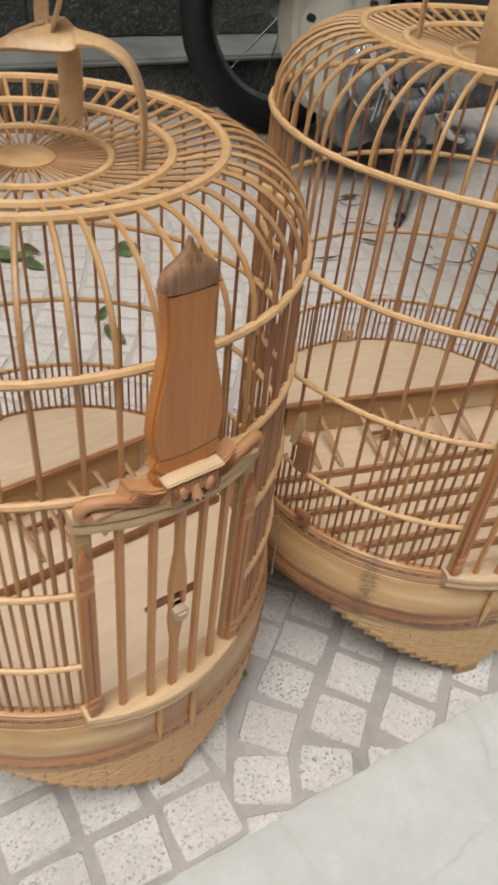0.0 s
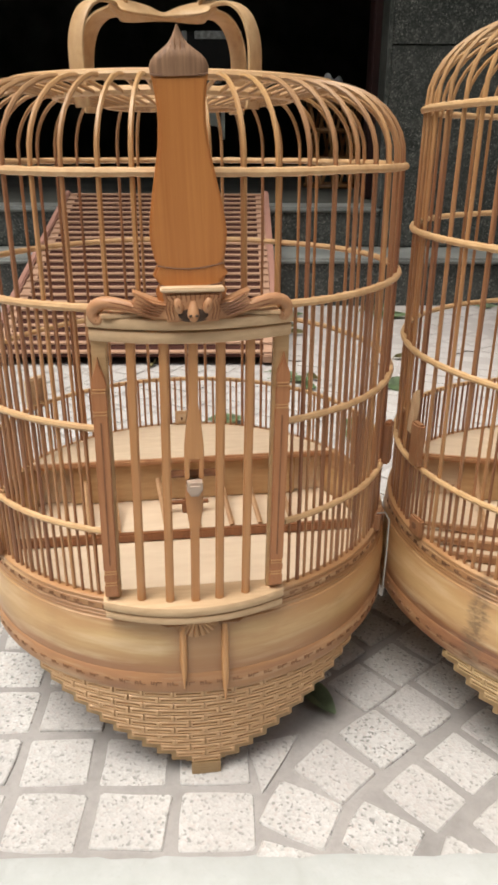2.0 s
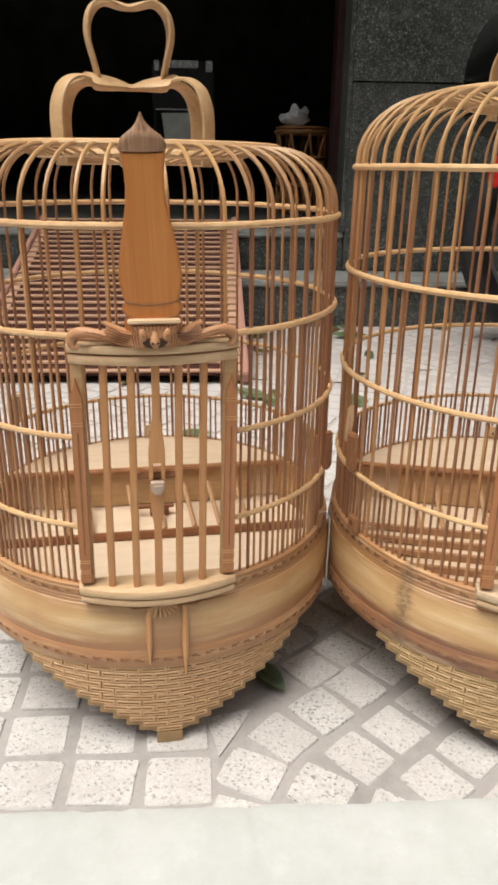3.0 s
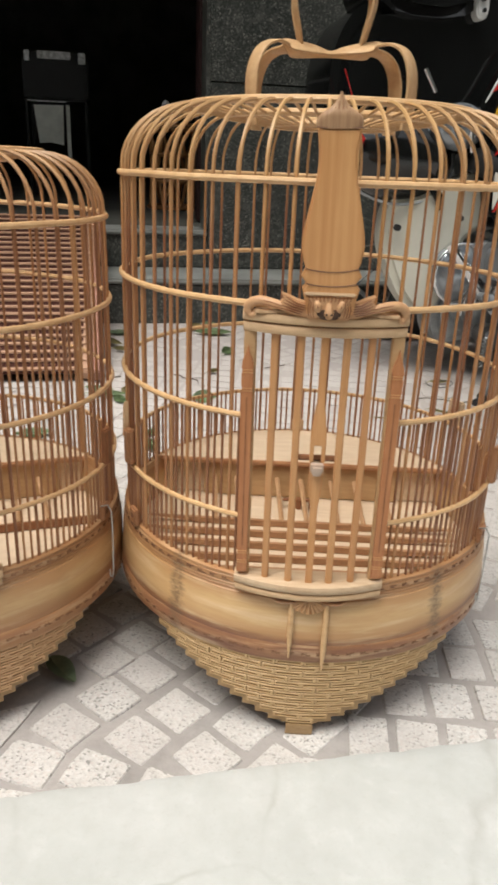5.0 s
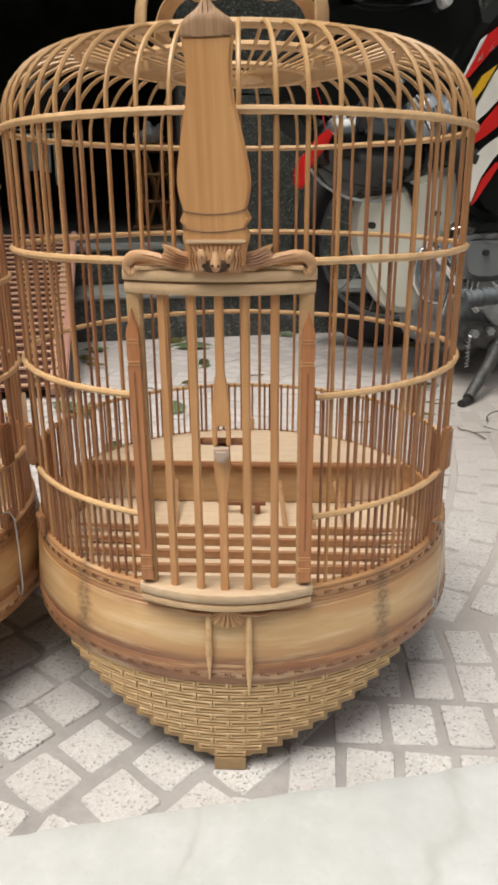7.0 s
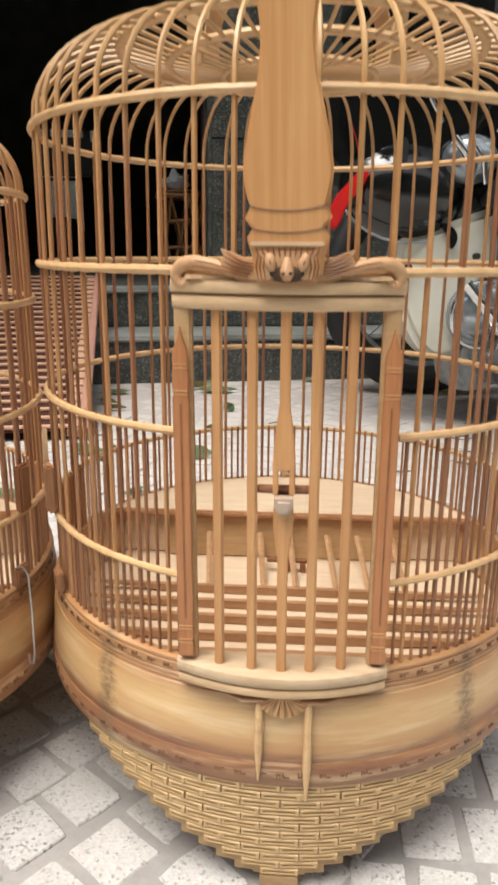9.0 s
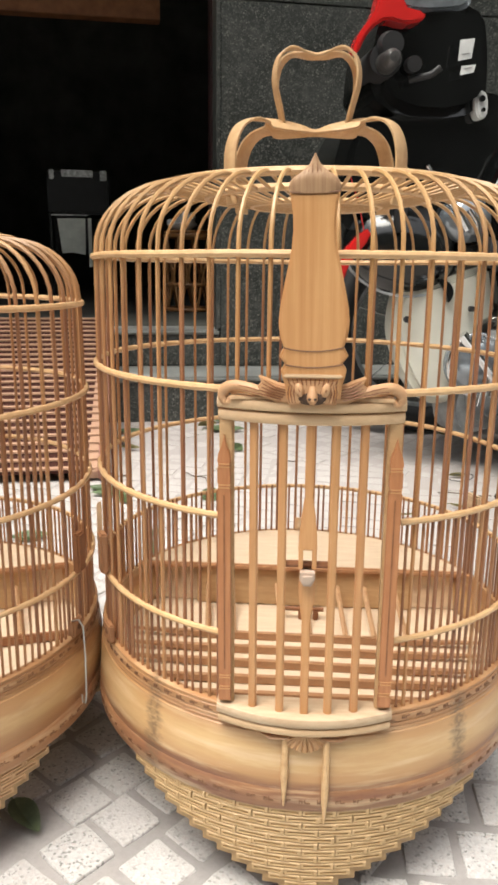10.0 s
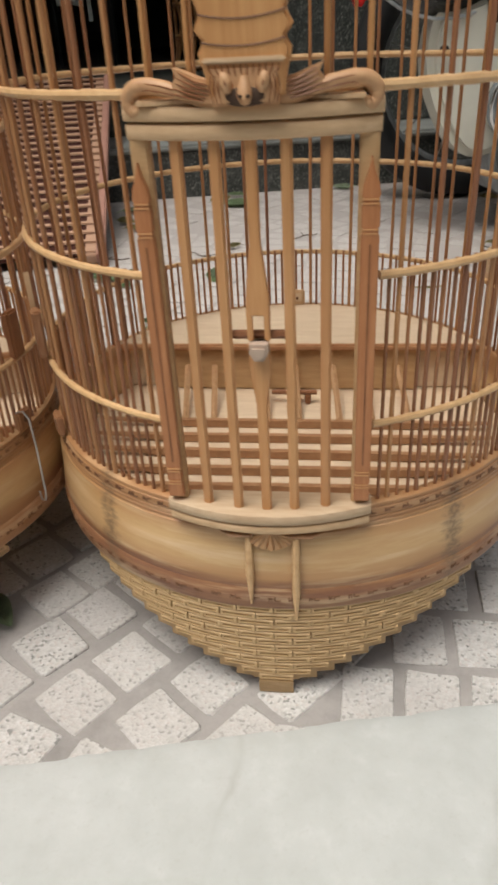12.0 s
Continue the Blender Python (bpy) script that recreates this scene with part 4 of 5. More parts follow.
    part("carved_mask", prism(NEW(), [(x, zc + z) for x, z in mask], yo - 0.0050, yo + 0.010, 0.0016), cv, root, "carved scalloped block")
    # dark rods give the brow its shaded cuts
    for i in range(12):
        x = -0.0132 + 0.0024 * i
        part("brow_cut", tube(NEW(), [(x * 1.05, yo - 0.0052, zc + 0.0146), (x, yo - 0.0051, zc + 0.0124), (x * 0.90, yo - 0.0050, zc + 0.0102 + 0.0008 * (i % 2))], [0.0002, 0.00045, 0.0002], 5), "brown", root)
    # dark balls and rods stand for shade in sockets, nostrils and strands
    for s in (-1, 1):
        part("socket", ball(NEW(), (s * 0.0064, yo - 0.0040, zc + 0.0070), 0.0036, (0.95, 0.36, 1.05)), "brown", root)
        eye = part("carved_eye", ball(NEW(), (0, 0, 0), 0.0034, (0.72, 0.6, 1.2)), cv, root)
        for v in eye.data.vertices:
            v.co = Matrix.Translation((s * 0.0074, yo - 0.0054, zc + 0.0082)) @ Matrix.Rotation(radians(14 * s), 4, "Y") @ v.co
        part("eye_slit", tube(NEW(), [(s * 0.0068, yo - 0.0068, zc + 0.0062), (s * 0.0074, yo - 0.0073, zc + 0.0082), (s * 0.0080, yo - 0.0067, zc + 0.0102)], [0.0002, 0.0005, 0.0002], 5), "brown", root)
        part("nostril", ball(NEW(), (s * 0.0016, yo - 0.0089, zc + 0.0036), 0.0009, (1, 1, 0.8), 8, 6), "pit_shade", root)
        for q in range(3):
            x0 = 0.0098 + 0.0016 * q
            part("strand_cut", tube(NEW(), [(s * x0, yo - 0.0050, zc + 0.0108), (s * (x0 + 0.0008), yo - 0.0053, zc + 0.0064), (s * (x0 - 0.0004), yo - 0.0050, zc + 0.0008)], [0.0002, 0.00042, 0.0002], 5), "brown", root)
    # dark ball on the face in place of a shaded cavity
    part("carved_hollow", ball(NEW(), (0, yo - 0.0040, zc + 0.0034), 0.0042, (2.25, 0.42, 0.95), 20, 12), "pit_shade", root)
    part("carved_snout", tube(NEW(), [(0, yo - 0.0046, zc + 0.0104), (0, yo - 0.0050, zc + 0.0078), (0, yo - 0.0060, zc + 0.0052), (0, yo - 0.0062, zc + 0.0030), (0, yo - 0.0052, zc + 0.0010)], [0.0016, 0.0021, 0.0030, 0.0031, 0.0020], 12), cv, root)
    bm = NEW()
    box(bm, -0.0163, 0.0163, yo - 0.0056, yo + 0.006, zc + 0.0148, zc + 0.0170, 0.0007)
    part("carved_top", bm, "white_wood", root)

    # door parts are shifted sideways, more or less with height, to fit the camera's view
    dx0, dx1 = (-0.0040, -0.0012) if k == "A" else (-0.0014, -0.0025)
    for o in root.children:
        if o not in before:
            for q in ([o] if o.data else o.children):
                for w in (q, *q.children):
                    for v in w.data.vertices:
                        v.co.x += dx0 + (dx1 - dx0) * min(1.0, max(0.0, (v.co.z - 0.146) / (lint - 0.146)))

    # ---- the turned board over the lintel ----
    zb, tall = (lint + 0.0178, 1.025) if k == "A" else (lint + 0.0230, 0.967)
    half = [(0.0150, -0.014), (0.0160, -0.006), (0.0176, 0.0), (0.0182, 0.003), (0.0162, 0.0062), (0.0160, 0.0070), (0.0190, 0.0112), (0.0166, 0.0160), (0.0166, 0.0166), (0.0178, 0.0200), (0.0190, 0.0265), (0.0193, 0.0310), (0.0186, 0.038), (0.0166, 0.049), (0.0143, 0.060), (0.0122, 0.070), (0.0113, 0.080), (0.0114, 0.088), (0.0124, 0.096), (0.0131, 0.0995)]
    cap = [(0.0134, 0.1000), (0.0137, 0.1030), (0.0126, 0.1056), (0.0104, 0.1078), (0.0074, 0.1098), (0.0046, 0.1120), (0.0025, 0.1146), (0.0012, 0.1172), (0.0, 0.1192)]
    bx, by, out_deg, roll = (-0.0012, 0.0062, 2.2, -1.75) if k == "A" else (-0.0021, 0.0130, 3.6, -1.4)
    lean = Matrix.Translation((bx, -R - by, zb)) @ Matrix.Rotation(radians(out_deg), 4, "X") @ Matrix.Rotation(radians(roll), 4, "Y") @ Matrix.Diagonal((1, 1, tall, 1))
    board = empty("name_board", lean)
    board.parent = root
    tagged(board, "honey-coloured board cut like a vase, with a darker pointed tip")
    out = half + [(-x, z) for x, z in half[::-1]]
    part("board", prism(NEW(), out, -0.0044, 0.0030, 0.0014), "honey" if k == "A" else "honey_b", board)
    bm = NEW()
    rings = []
    for x, z in [(0.0131, 0.0990)] + cap[:-1] + [(0.0004, 0.1192)]:
        deep = min(0.0044, 0.0012 + 0.30 * x)
        ring = []
        for q in range(24):
            a = math.tau * q / 24
            cx, cy = math.cos(a), math.sin(a)
            ring.append(bm.verts.new((x * math.copysign(abs(cx) ** 0.7, cx), -0.0007 + deep * math.copysign(abs(cy) ** 0.7, cy), z)))
        rings.append(ring)
    for q, w in zip(rings, rings[1:]):
        for n in range(24):
            bm.faces.new((q[n], q[(n + 1) % 24], w[(n + 1) % 24], w[n]))
    bm.faces.new(rings[0][::-1])
    bm.faces.new(rings[-1])
    part("pointed_tip", bm, "tip" if k == "A" else "light_tip", board, "darker carved pointed tip")
    for x, top in ((-0.0095, 0.1055), (-0.0068, 0.1085), (-0.0042, 0.1110), (-0.0016, 0.1140), (0.0012, 0.1145), (0.0038, 0.1112), (0.0065, 0.1088), (0.0092, 0.1058)):
        bm = NEW()
        tube(bm, [(x, -0.0040, 0.1012), (x * 0.96, -0.0041, (0.1012 + top) / 2), (x * 0.78, -0.0037, top)], [0.0003, 0.00042, 0.0002], 5)
        part("carved_groove", bm, "faint_mark", board)
    for z, w, sag in ((0.0163, 0.0166, 0.0022), (0.0066, 0.016, 0.0018), (0.0998, 0.013, 0.0004)):
        bm = NEW()
        tube(bm, [(w * q, -0.0045, z - sag * (1 - q * q)) for q in (-1, -0.75, -0.5, -0.25, 0, 0.25, 0.5, 0.75, 1)], 0.00038, 5)
        part("score_line", bm, "mark", board)

    # ---- the shell and pegs under the sill ----
    bm = NEW()
    for i in range(9):
        a = radians(-72 + 18 * i)
        tube(bm, [(0.004 * math.sin(a), -BR - 0.0020, 0.1315), (0.0135 * math.sin(a), -BR - 0.0026 + 0.002 * abs(math.sin(a)), 0.1305 - 0.0100 * math.cos(a))], [0.0009, 0.0020], 6)
    part("carved_shell", bm, "shell", root).location.x = -0.004 if k == "A" else 0.0
    bm = NEW()
    for s in (-1, 1):
        tube(bm, [(s * 0.010, -BR - 0.0018, 0.1308), (s * 0.022, -BR - 0.0006, 0.1290), (s * 0.033, -math.sqrt(BR * BR - 0.033 ** 2) - 0.001, 0.1325)], [0.0034, 0.0030, 0.0005], 8, flat=0.45)
    part("carved_tendril", bm, "tendril", root, "brown carved tendril under the sill")
    for x, z0_, z1_ in ((-0.0128, 0.078, 0.128), (0.0140, 0.066, 0.128)):
        bm = NEW()
        tube(bm, [(x, -BR - 0.0010, z1_), (x, -BR - 0.0018, z1_ - 0.006), (x, -BR - 0.0022, z0_ + 0.022), (x, -BR - 0.0018, z0_)], [0.0016, 0.0022, 0.0025, 0.0005], 8)
        part("peg", bm, "hoop_b" if k == "B" else "bar", root, "tapered bamboo peg")

    # ---- side tabs, brackets and wire hooks ----
    for s in (-1, 1):
        bm = NEW()
        box(bm, -0.006, 0.006, -0.003, 0.003, h4 + 0.003, h4 + 0.035, 0.0014)
        tab = part("side_tab", bm, "brown" if k == "A" else "tab", root, "reddish wooden tab on the wires")
        tab.matrix_basis = turn(s * 62.5) @ Matrix.Translation((0, -R - 0.0045, 0))
        bm = NEW()
        box(bm, -0.0070, 0.0070, -0.0022, 0.0022, 0.1435, 0.1580, 0.0012)
        if k == "B" and s < 0:
            peg = part("wedge", prism(NEW(), [(-0.004, 0.0), (0.003, 0.0), (0.0075, 0.022), (0.006, 0.034), (0.001, 0.030)], -0.0016, 0.0016, 0.0006), "pale", root, "pale wooden wedge behind the tab")
            peg.matrix_basis = turn(-66) @ Matrix.Translation((0, -R - 0.0050, h4 + 0.024))
        br = part("hook_bracket", bm, "tab", root, "small square wooden bracket with a dark disc for its hole")
        # dark disc stands for the shade inside the hole
        part("bracket_hole", tube(NEW(), [(0, -0.0026, 0.1515), (0, -0.0016, 0.1515)], 0.0027, 12), "mark", br)
        br.matrix_basis = turn(s * 59.0) @ Matrix.Translation((0, -R - 0.0045, 0))
        if k == "B" and s < 0:
            continue                                  # this one has lost its hook
        bm = NEW()
        tube(bm, [(0, 0, 0.158), (0.0, -0.006, 0.160), (0.001, -0.009, 0.154), (0.002, -0.009, 0.13), (0.002, -0.0085, 0.095), (0.0, -0.0085, 0.088), (-0.003, -0.008, 0.091), (-0.0035, -0.008, 0.098)], 0.0007, 6)
        hk = part("wire_hook", bm, "steel", root, "bent steel wire hook")
        hk.matrix_basis = turn(s * 57.0) @ Matrix.Translation((0, -R - 0.004, 0))

    bm = NEW()
    box(bm, -0.0105, 0.0105, -0.003, 0.003, h4 - 0.003, h4 + 0.026, 0.0014)
    tag = part("side_tab", bm, "white_wood", root, "pale square wooden tab on the wires")
    tag.matrix_basis = turn(-126 if k == "A" else 115) @ Matrix.Translation((0, -R - 0.0045, 0))

    # ---- inside: floor, raised shelf at the back, slats, sticks ----
    fz = 0.0985
    part("floor_board", lathe(NEW(), [(0.0005, fz), (R - 0.005, fz), (R - 0.005, fz - 0.004), (0.0005, fz - 0.004)], 64), "tray" if k == "A" else "board", root)
    sy, ch = 0.068, math.sqrt((R - 0.003) ** 2 - 0.068 ** 2)
    a1 = math.degrees(math.atan2(ch, sy))
    pts = [(-ch, sy), (ch, sy)] + [((R - 0.003) * math.sin(radians(a)), (R - 0.003) * math.cos(radians(a))) for a in [a1 * (1 - 2 * i / 28) for i in range(1, 28)]]
    bm = NEW()
    f = [bm.verts.new((x, y, 0.1424)) for x, y in pts]
    g = [bm.verts.new((x, y, 0.1376)) for x, y in pts]
    bm.faces.new(f)
    bm.faces.new(g[::-1])
    for i in range(len(pts)):
        bm.faces.new((f[i], g[i], g[(i + 1) % len(pts)], f[(i + 1) % len(pts)]))
    bmesh.ops.recalc_face_normals(bm, faces=bm.faces)
    part("back_shelf", bm, "board", root, "half-moon plywood shelf", smooth=False)
    bm = NEW()
    box(bm, -0.105, 0.105, sy + 0.002, sy + 0.006, fz + 0.0008, 0.1376, 0.0008)
    part("shelf_apron", bm, "apron", root)
    for s in (-1, 1):
        part("end_panel", box(NEW(), *sorted((s * 0.1045, s * ch * 0.985)), sy + 0.008, sy + 0.011, fz + 0.0008, 0.1374, 0.0006), "board", root, "pale panel beside the shelf front")
    bm = NEW()
    box(bm, -ch * 0.99, ch * 0.99, sy - 0.003, sy + 0.002, 0.1372, 0.1426, 0.0012)
    part("shelf_lip", bm, "carve", root)
    if slats:
        first = None
        low = [(-0.5, 0.0062), (-0.42, 0.0044), (-0.33, 0.0018), (-0.25, 0.0006), (0.25, 0.0006), (0.33, 0.0018), (0.42, 0.0044), (0.5, 0.0062)]
        outline = [(x, fz + z) for x, z in low] + [(0.5, fz + 0.0068), (-0.5, fz + 0.0068)]
        for i, y in enumerate((-0.1130, -0.0915, -0.0690, -0.0460, -0.0225, 0.0010)):
            w = 2 * math.sqrt((R - 0.008) ** 2 - y * y) * 0.95
            m = Matrix.Translation((0, y, 0)) @ Matrix.Rotation(random.uniform(-0.012, 0.012), 4, "Z") @ Matrix.Diagonal((w, 1, 1, 1))
            if first is None:
                first = part("slat", prism(NEW(), outline, -0.0022, 0.0022), "slat", root, "thin brown slat with tapered ends", smooth=False)
                first.matrix_basis = m
            else:
                share("slat", first, m, root)
    else:
        bm = NEW()
        box(bm, -R * 0.93, R * 0.93, -0.006, 0.0, fz + 0.0005, fz + 0.008, 0.001)
        part("cross_bar", bm, "brown", root, smooth=False)
    for x in (-0.090, -0.066, -0.022, 0.006, 0.034, 0.062, 0.090):
        x += random.uniform(-0.003, 0.003)
        part("stick", tube(NEW(), [(x - 0.003, sy - 0.001, 0.1230), (x + 0.003, sy - 0.056, fz + 0.002)], 0.0025, 4, flat=0.55), "stick", root, "flat bamboo stick leaning on the shelf", smooth=False)
    bm = NEW()
    tube(bm, [(-0.018, 0.045, fz + 0.010), (0.020, 0.045, fz + 0.010)], 0.0022, 8)
    box(bm, -0.004, 0.002, 0.041, 0.049, fz, fz + 0.012, 0.001)
    box(bm, 0.010, 0.015, 0.041, 0.049, fz, fz + 0.009, 0.001)
    part("perch_stub", bm, "brown", root, "small dark perch on two feet")
    # small back catch at the fence
    bm = NEW()
    box(bm, -0.0070, 0.0070, -0.002, 0.002, 0.1425, 0.157, 0.001)
    ct = part("back_catch", bm, "pale", root, "small wooden catch on the back wires")
    ct.matrix_basis = turn(180.7 if k == "B" else 179.1) @ Matrix.Translation((0, -R + 0.003, 0))
    part("catch_plate", box(NEW(), -0.0042, 0.0042, 0.0022, 0.0032, 0.1462, 0.1540, 0.0004), "white_wood", ct, "small white plate")
    part("catch_hole", box(NEW(), -0.0010, 0.0012, 0.0030, 0.0036, 0.1480, 0.1510, 0.0003), "mark", ct)
    return root


M["light_tip"] = wood("light_tip_wood", (0.46, 0.30, 0.17), (0.25, 0.145, 0.08), (120, 120, 4), 0.55)
M["tendril"] = wood("stained_tendril_wood", (0.40, 0.235, 0.12), (0.30, 0.155, 0.075), (60, 60, 30), 0.5)
M["shell"] = wood("carved_shell_wood", (0.54, 0.345, 0.18), (0.42, 0.235, 0.115), (60, 60, 30), 0.5)
bird_cage("bird_cage", (-0.1321, 0.3788), 39.9, 0.1570, (0.3959, 0.3271, 0.2574, 0.1902), ((0.107, 0.4435), (0.0785, 0.4375), (0.0457, 0.4325), (0.0165, 0.431)), 52, 2, 52, 0.0245, False,
          "round bamboo bird cage with a carved door and pale tray", "A")
bird_cage("bird_cage", (0.1648, 0.5452), 20.2, 0.1708, (0.4313, 0.3528, 0.2726, 0.1927), ((0.115, 0.4825), (0.0845, 0.4765), (0.0495, 0.471), (0.018, 0.4695)), 56, 3, 44, 0.0, True,
          "taller round bamboo bird cage with a carved door and slatted floor", "B")

M["sky_block"] = plain("dark_sky_block", (0.10, 0.10, 0.085), 0.9, 0.0, 0.5, 0.6)
M["door_red"] = plain("dark_red_paint", (0.026, 0.007, 0.006), 0.5)
M["door_brown"] = plain("brown_beam_wood", (0.30, 0.12, 0.05), 0.6)
M["black"] = plain("black_lacquer", (0.008, 0.008, 0.008), 0.45)
M["strip"] = plain("worn_silver_strip", (0.85, 0.87, 0.83), 0.5, 0.0, 0.5, 60)
M["sheet"] = plain("pale_sheet", (0.86, 0.88, 0.79), 0.7, 0.0, 0.1)
M["cane"] = plain("brown_cane", (0.40, 0.19, 0.07), 0.4)
M["bag"] = plain("white_plastic_film", (0.7, 0.7, 0.7), 0.35)

# ---- round the doorway, with unseen light blockers added ----
# overhang out of view, added to cut the sky light on the steps
slab("canopy", -5.2, 6.2, 1.35, 2.12, 2.95, 3.1, "dark_wall", "unseen overhang added to block sky light over the doorway", category="canopy")
# unseen walls, added to darken reflections and hold back low sky light
slab("wall_street", -30, 30, -9.5, -9.2, -0.3, 8.5, "sky_block", "unseen dark wall added across the street to block low sky light", category="wall")
slab("wall_street_left", -12.2, -12, -9.2, 1.6, -0.3, 8.0, "sky_block", "unseen dark wall added beside the street to block low sky light", category="wall")
slab("wall_street_right", 14, 14.2, -9.2, 1.6, -0.3, 8.0, "sky_block", "unseen dark wall added beside the street to block low sky light", category="wall")
slab("door_frame_post", 0.566, 0.592, 2.42, 2.52, RISE_B + 0.001, 2.75, "door_red", "dark red painted door frame", 0.004, "door frame")
slab("door_frame_head", -3.0, 0.445, 3.6, 3.68, 1.585, 1.72, "door_brown", "brown wooden beam in the dark shop", 0.004, "beam")


def desk():
    """A dark cabinet on thin legs with a bright strip on top and a pale sheet hung in front."""
    root = empty("cabinet", SHOP @ Matrix.Translation((0, 4.0, RISE_B - 0.004)), label="black cabinet on thin legs with a pale sheet in front", category="cabinet")
    bm = NEW()
    part("body", box(bm, -0.165, 0.165, 0.0, 0.35, 0.478, 0.70, 0.012), "black", root)
    for x0, x1, z in ((-0.150, -0.124, 0.658), (-0.085, 0.082, 0.672), (0.120, 0.156, 0.655)):
        part("bright_trim", box(NEW(), x0, x1, -0.006, 0.01, z, 0.708, 0.003), "strip", root, "worn silvery trim")
    part("shelf_edge", box(NEW(), -0.150, 0.05, -0.008, 0.01, 0.470, 0.477, 0.002), "strip", root, "thin bright edge")
    for x in (-0.155, 0.150):
        for y in (0.02, 0.33):
            part("leg", box(NEW(), x - 0.007, x + 0.007, y - 0.007, y + 0.007, 0.0, 0.478, 0.002), "black", root)
    part("sheet", prism(NEW(), [(-0.118, 0.455), (0.034, 0.458), (0.028, 0.262), (-0.04, 0.275), (-0.098, 0.270)], -0.003, 0.003), "sheet", root, "pale hanging sheet")
    part("sheet", box(NEW(), 0.046, 0.066, -0.003, 0.003, 0.20, 0.46, 0.001), "sheet", root, "narrow pale hanging sheet")


def chair():
    root = empty("bamboo_stool", SHOP @ Matrix.Translation((0.55, 3.2, RISE_B - 0.004)), label="round brown cane stool in the dark shop", category="stool")
    def ring(r, z):
        return [(r * math.cos(a), r * math.sin(a), z) for a in [math.tau * i / 28 for i in range(28)]]
    for r, z in ((0.118, 0.010), (0.104, 0.120), (0.104, 0.230), (0.116, 0.335)):
        part("hoop", tube(NEW(), ring(r, z), 0.009, 8, True), "cane", root)
    part("seat", lathe(NEW(), [(0.0, 0.343), (0.100, 0.343), (0.118, 0.350), (0.118, 0.356), (0.100, 0.360), (0.0, 0.358)], 36), "cane", root, "round woven cane seat")
    for i in range(9):
        a = math.tau * i / 9
        for turn_by in (-0.75, 0.75):
            part("cane", tube(NEW(), [((0.116 - 0.05 * f * (1 - f)) * math.cos(a + turn_by * f), (0.116 - 0.05 * f * (1 - f)) * math.sin(a + turn_by * f), 0.008 + 0.332 * f) for f in (0, 0.2, 0.4, 0.6, 0.8, 1)], 0.0065, 6), "cane", root)
    bag = NEW()
    ball(bag, (0, 0, 0.035), 0.05, (1.3, 0.9, 0.75), 14, 10)
    for v in bag.verts:
        n = noise.noise(v.co * 28)
        v.co *= 1 + 0.55 * n
    b = part("plastic_bag", bag, "bag", None, "crumpled white plastic bag on the stool")
    b.matrix_basis = SHOP @ Matrix.Translation((0.52, 3.18, RISE_B + 0.355))
    tagged(b, category="bag")


desk()
chair()

# ---- the motorbike ----
def glossy(name, color, rough, metal=0.0, coat=0.6):
    m = plain(name, color, rough, metal, 0.12, 8, 0.02)
    m.node_tree.nodes["Principled BSDF"].inputs["Coat Weight"].default_value = coat
    return m


M["bike_black"] = glossy("black_bike_plastic", (0.006, 0.0065, 0.0065), 0.16, 0.0, 0.3)
M["bike_grey"] = plain("matt_black_rubber", (0.013, 0.013, 0.014), 0.6)
M["cover_grey"] = glossy("grey_bike_cover", (0.17, 0.178, 0.185), 0.22, 0.3, 0.5)
M["rubber_grey"] = plain("dusty_grey_rubber", (0.085, 0.095, 0.105), 0.6, 0.0, 0.4, 60)
M["bike_red"] = glossy("red_bike_paint", (0.52, 0.017, 0.015), 0.25)
M["bike_cream"] = glossy("cream_bike_plastic", (0.60, 0.585, 0.50), 0.35, 0.0, 0.3)
M["bike_white"] = glossy("white_decal", (0.66, 0.64, 0.58), 0.3)
M["bike_yellow"] = glossy("yellow_decal", (0.62, 0.36, 0.02), 0.3)
M["chrome"] = plain("chrome", (0.75, 0.76, 0.77), 0.12, 1.0, 0.1, 30, 0.05)
M["alloy"] = plain("cast_alloy", (0.36, 0.38, 0.39), 0.42, 0.75, 0.3, 40, 0.3)
M["dull_metal"] = plain("dull_dark_metal", (0.10, 0.098, 0.095), 0.4, 0.7, 0.4, 60)
M["label_white"] = plain("worn_white_label", (0.55, 0.56, 0.55), 0.5)
M["label_bar"] = plain("grey_label_print", (0.2, 0.2, 0.2), 0.6)
M["lens"] = plain("clear_lamp_lens", (0.30, 0.33, 0.36), 0.08, 0.6, 0.4, 25, 0.2)


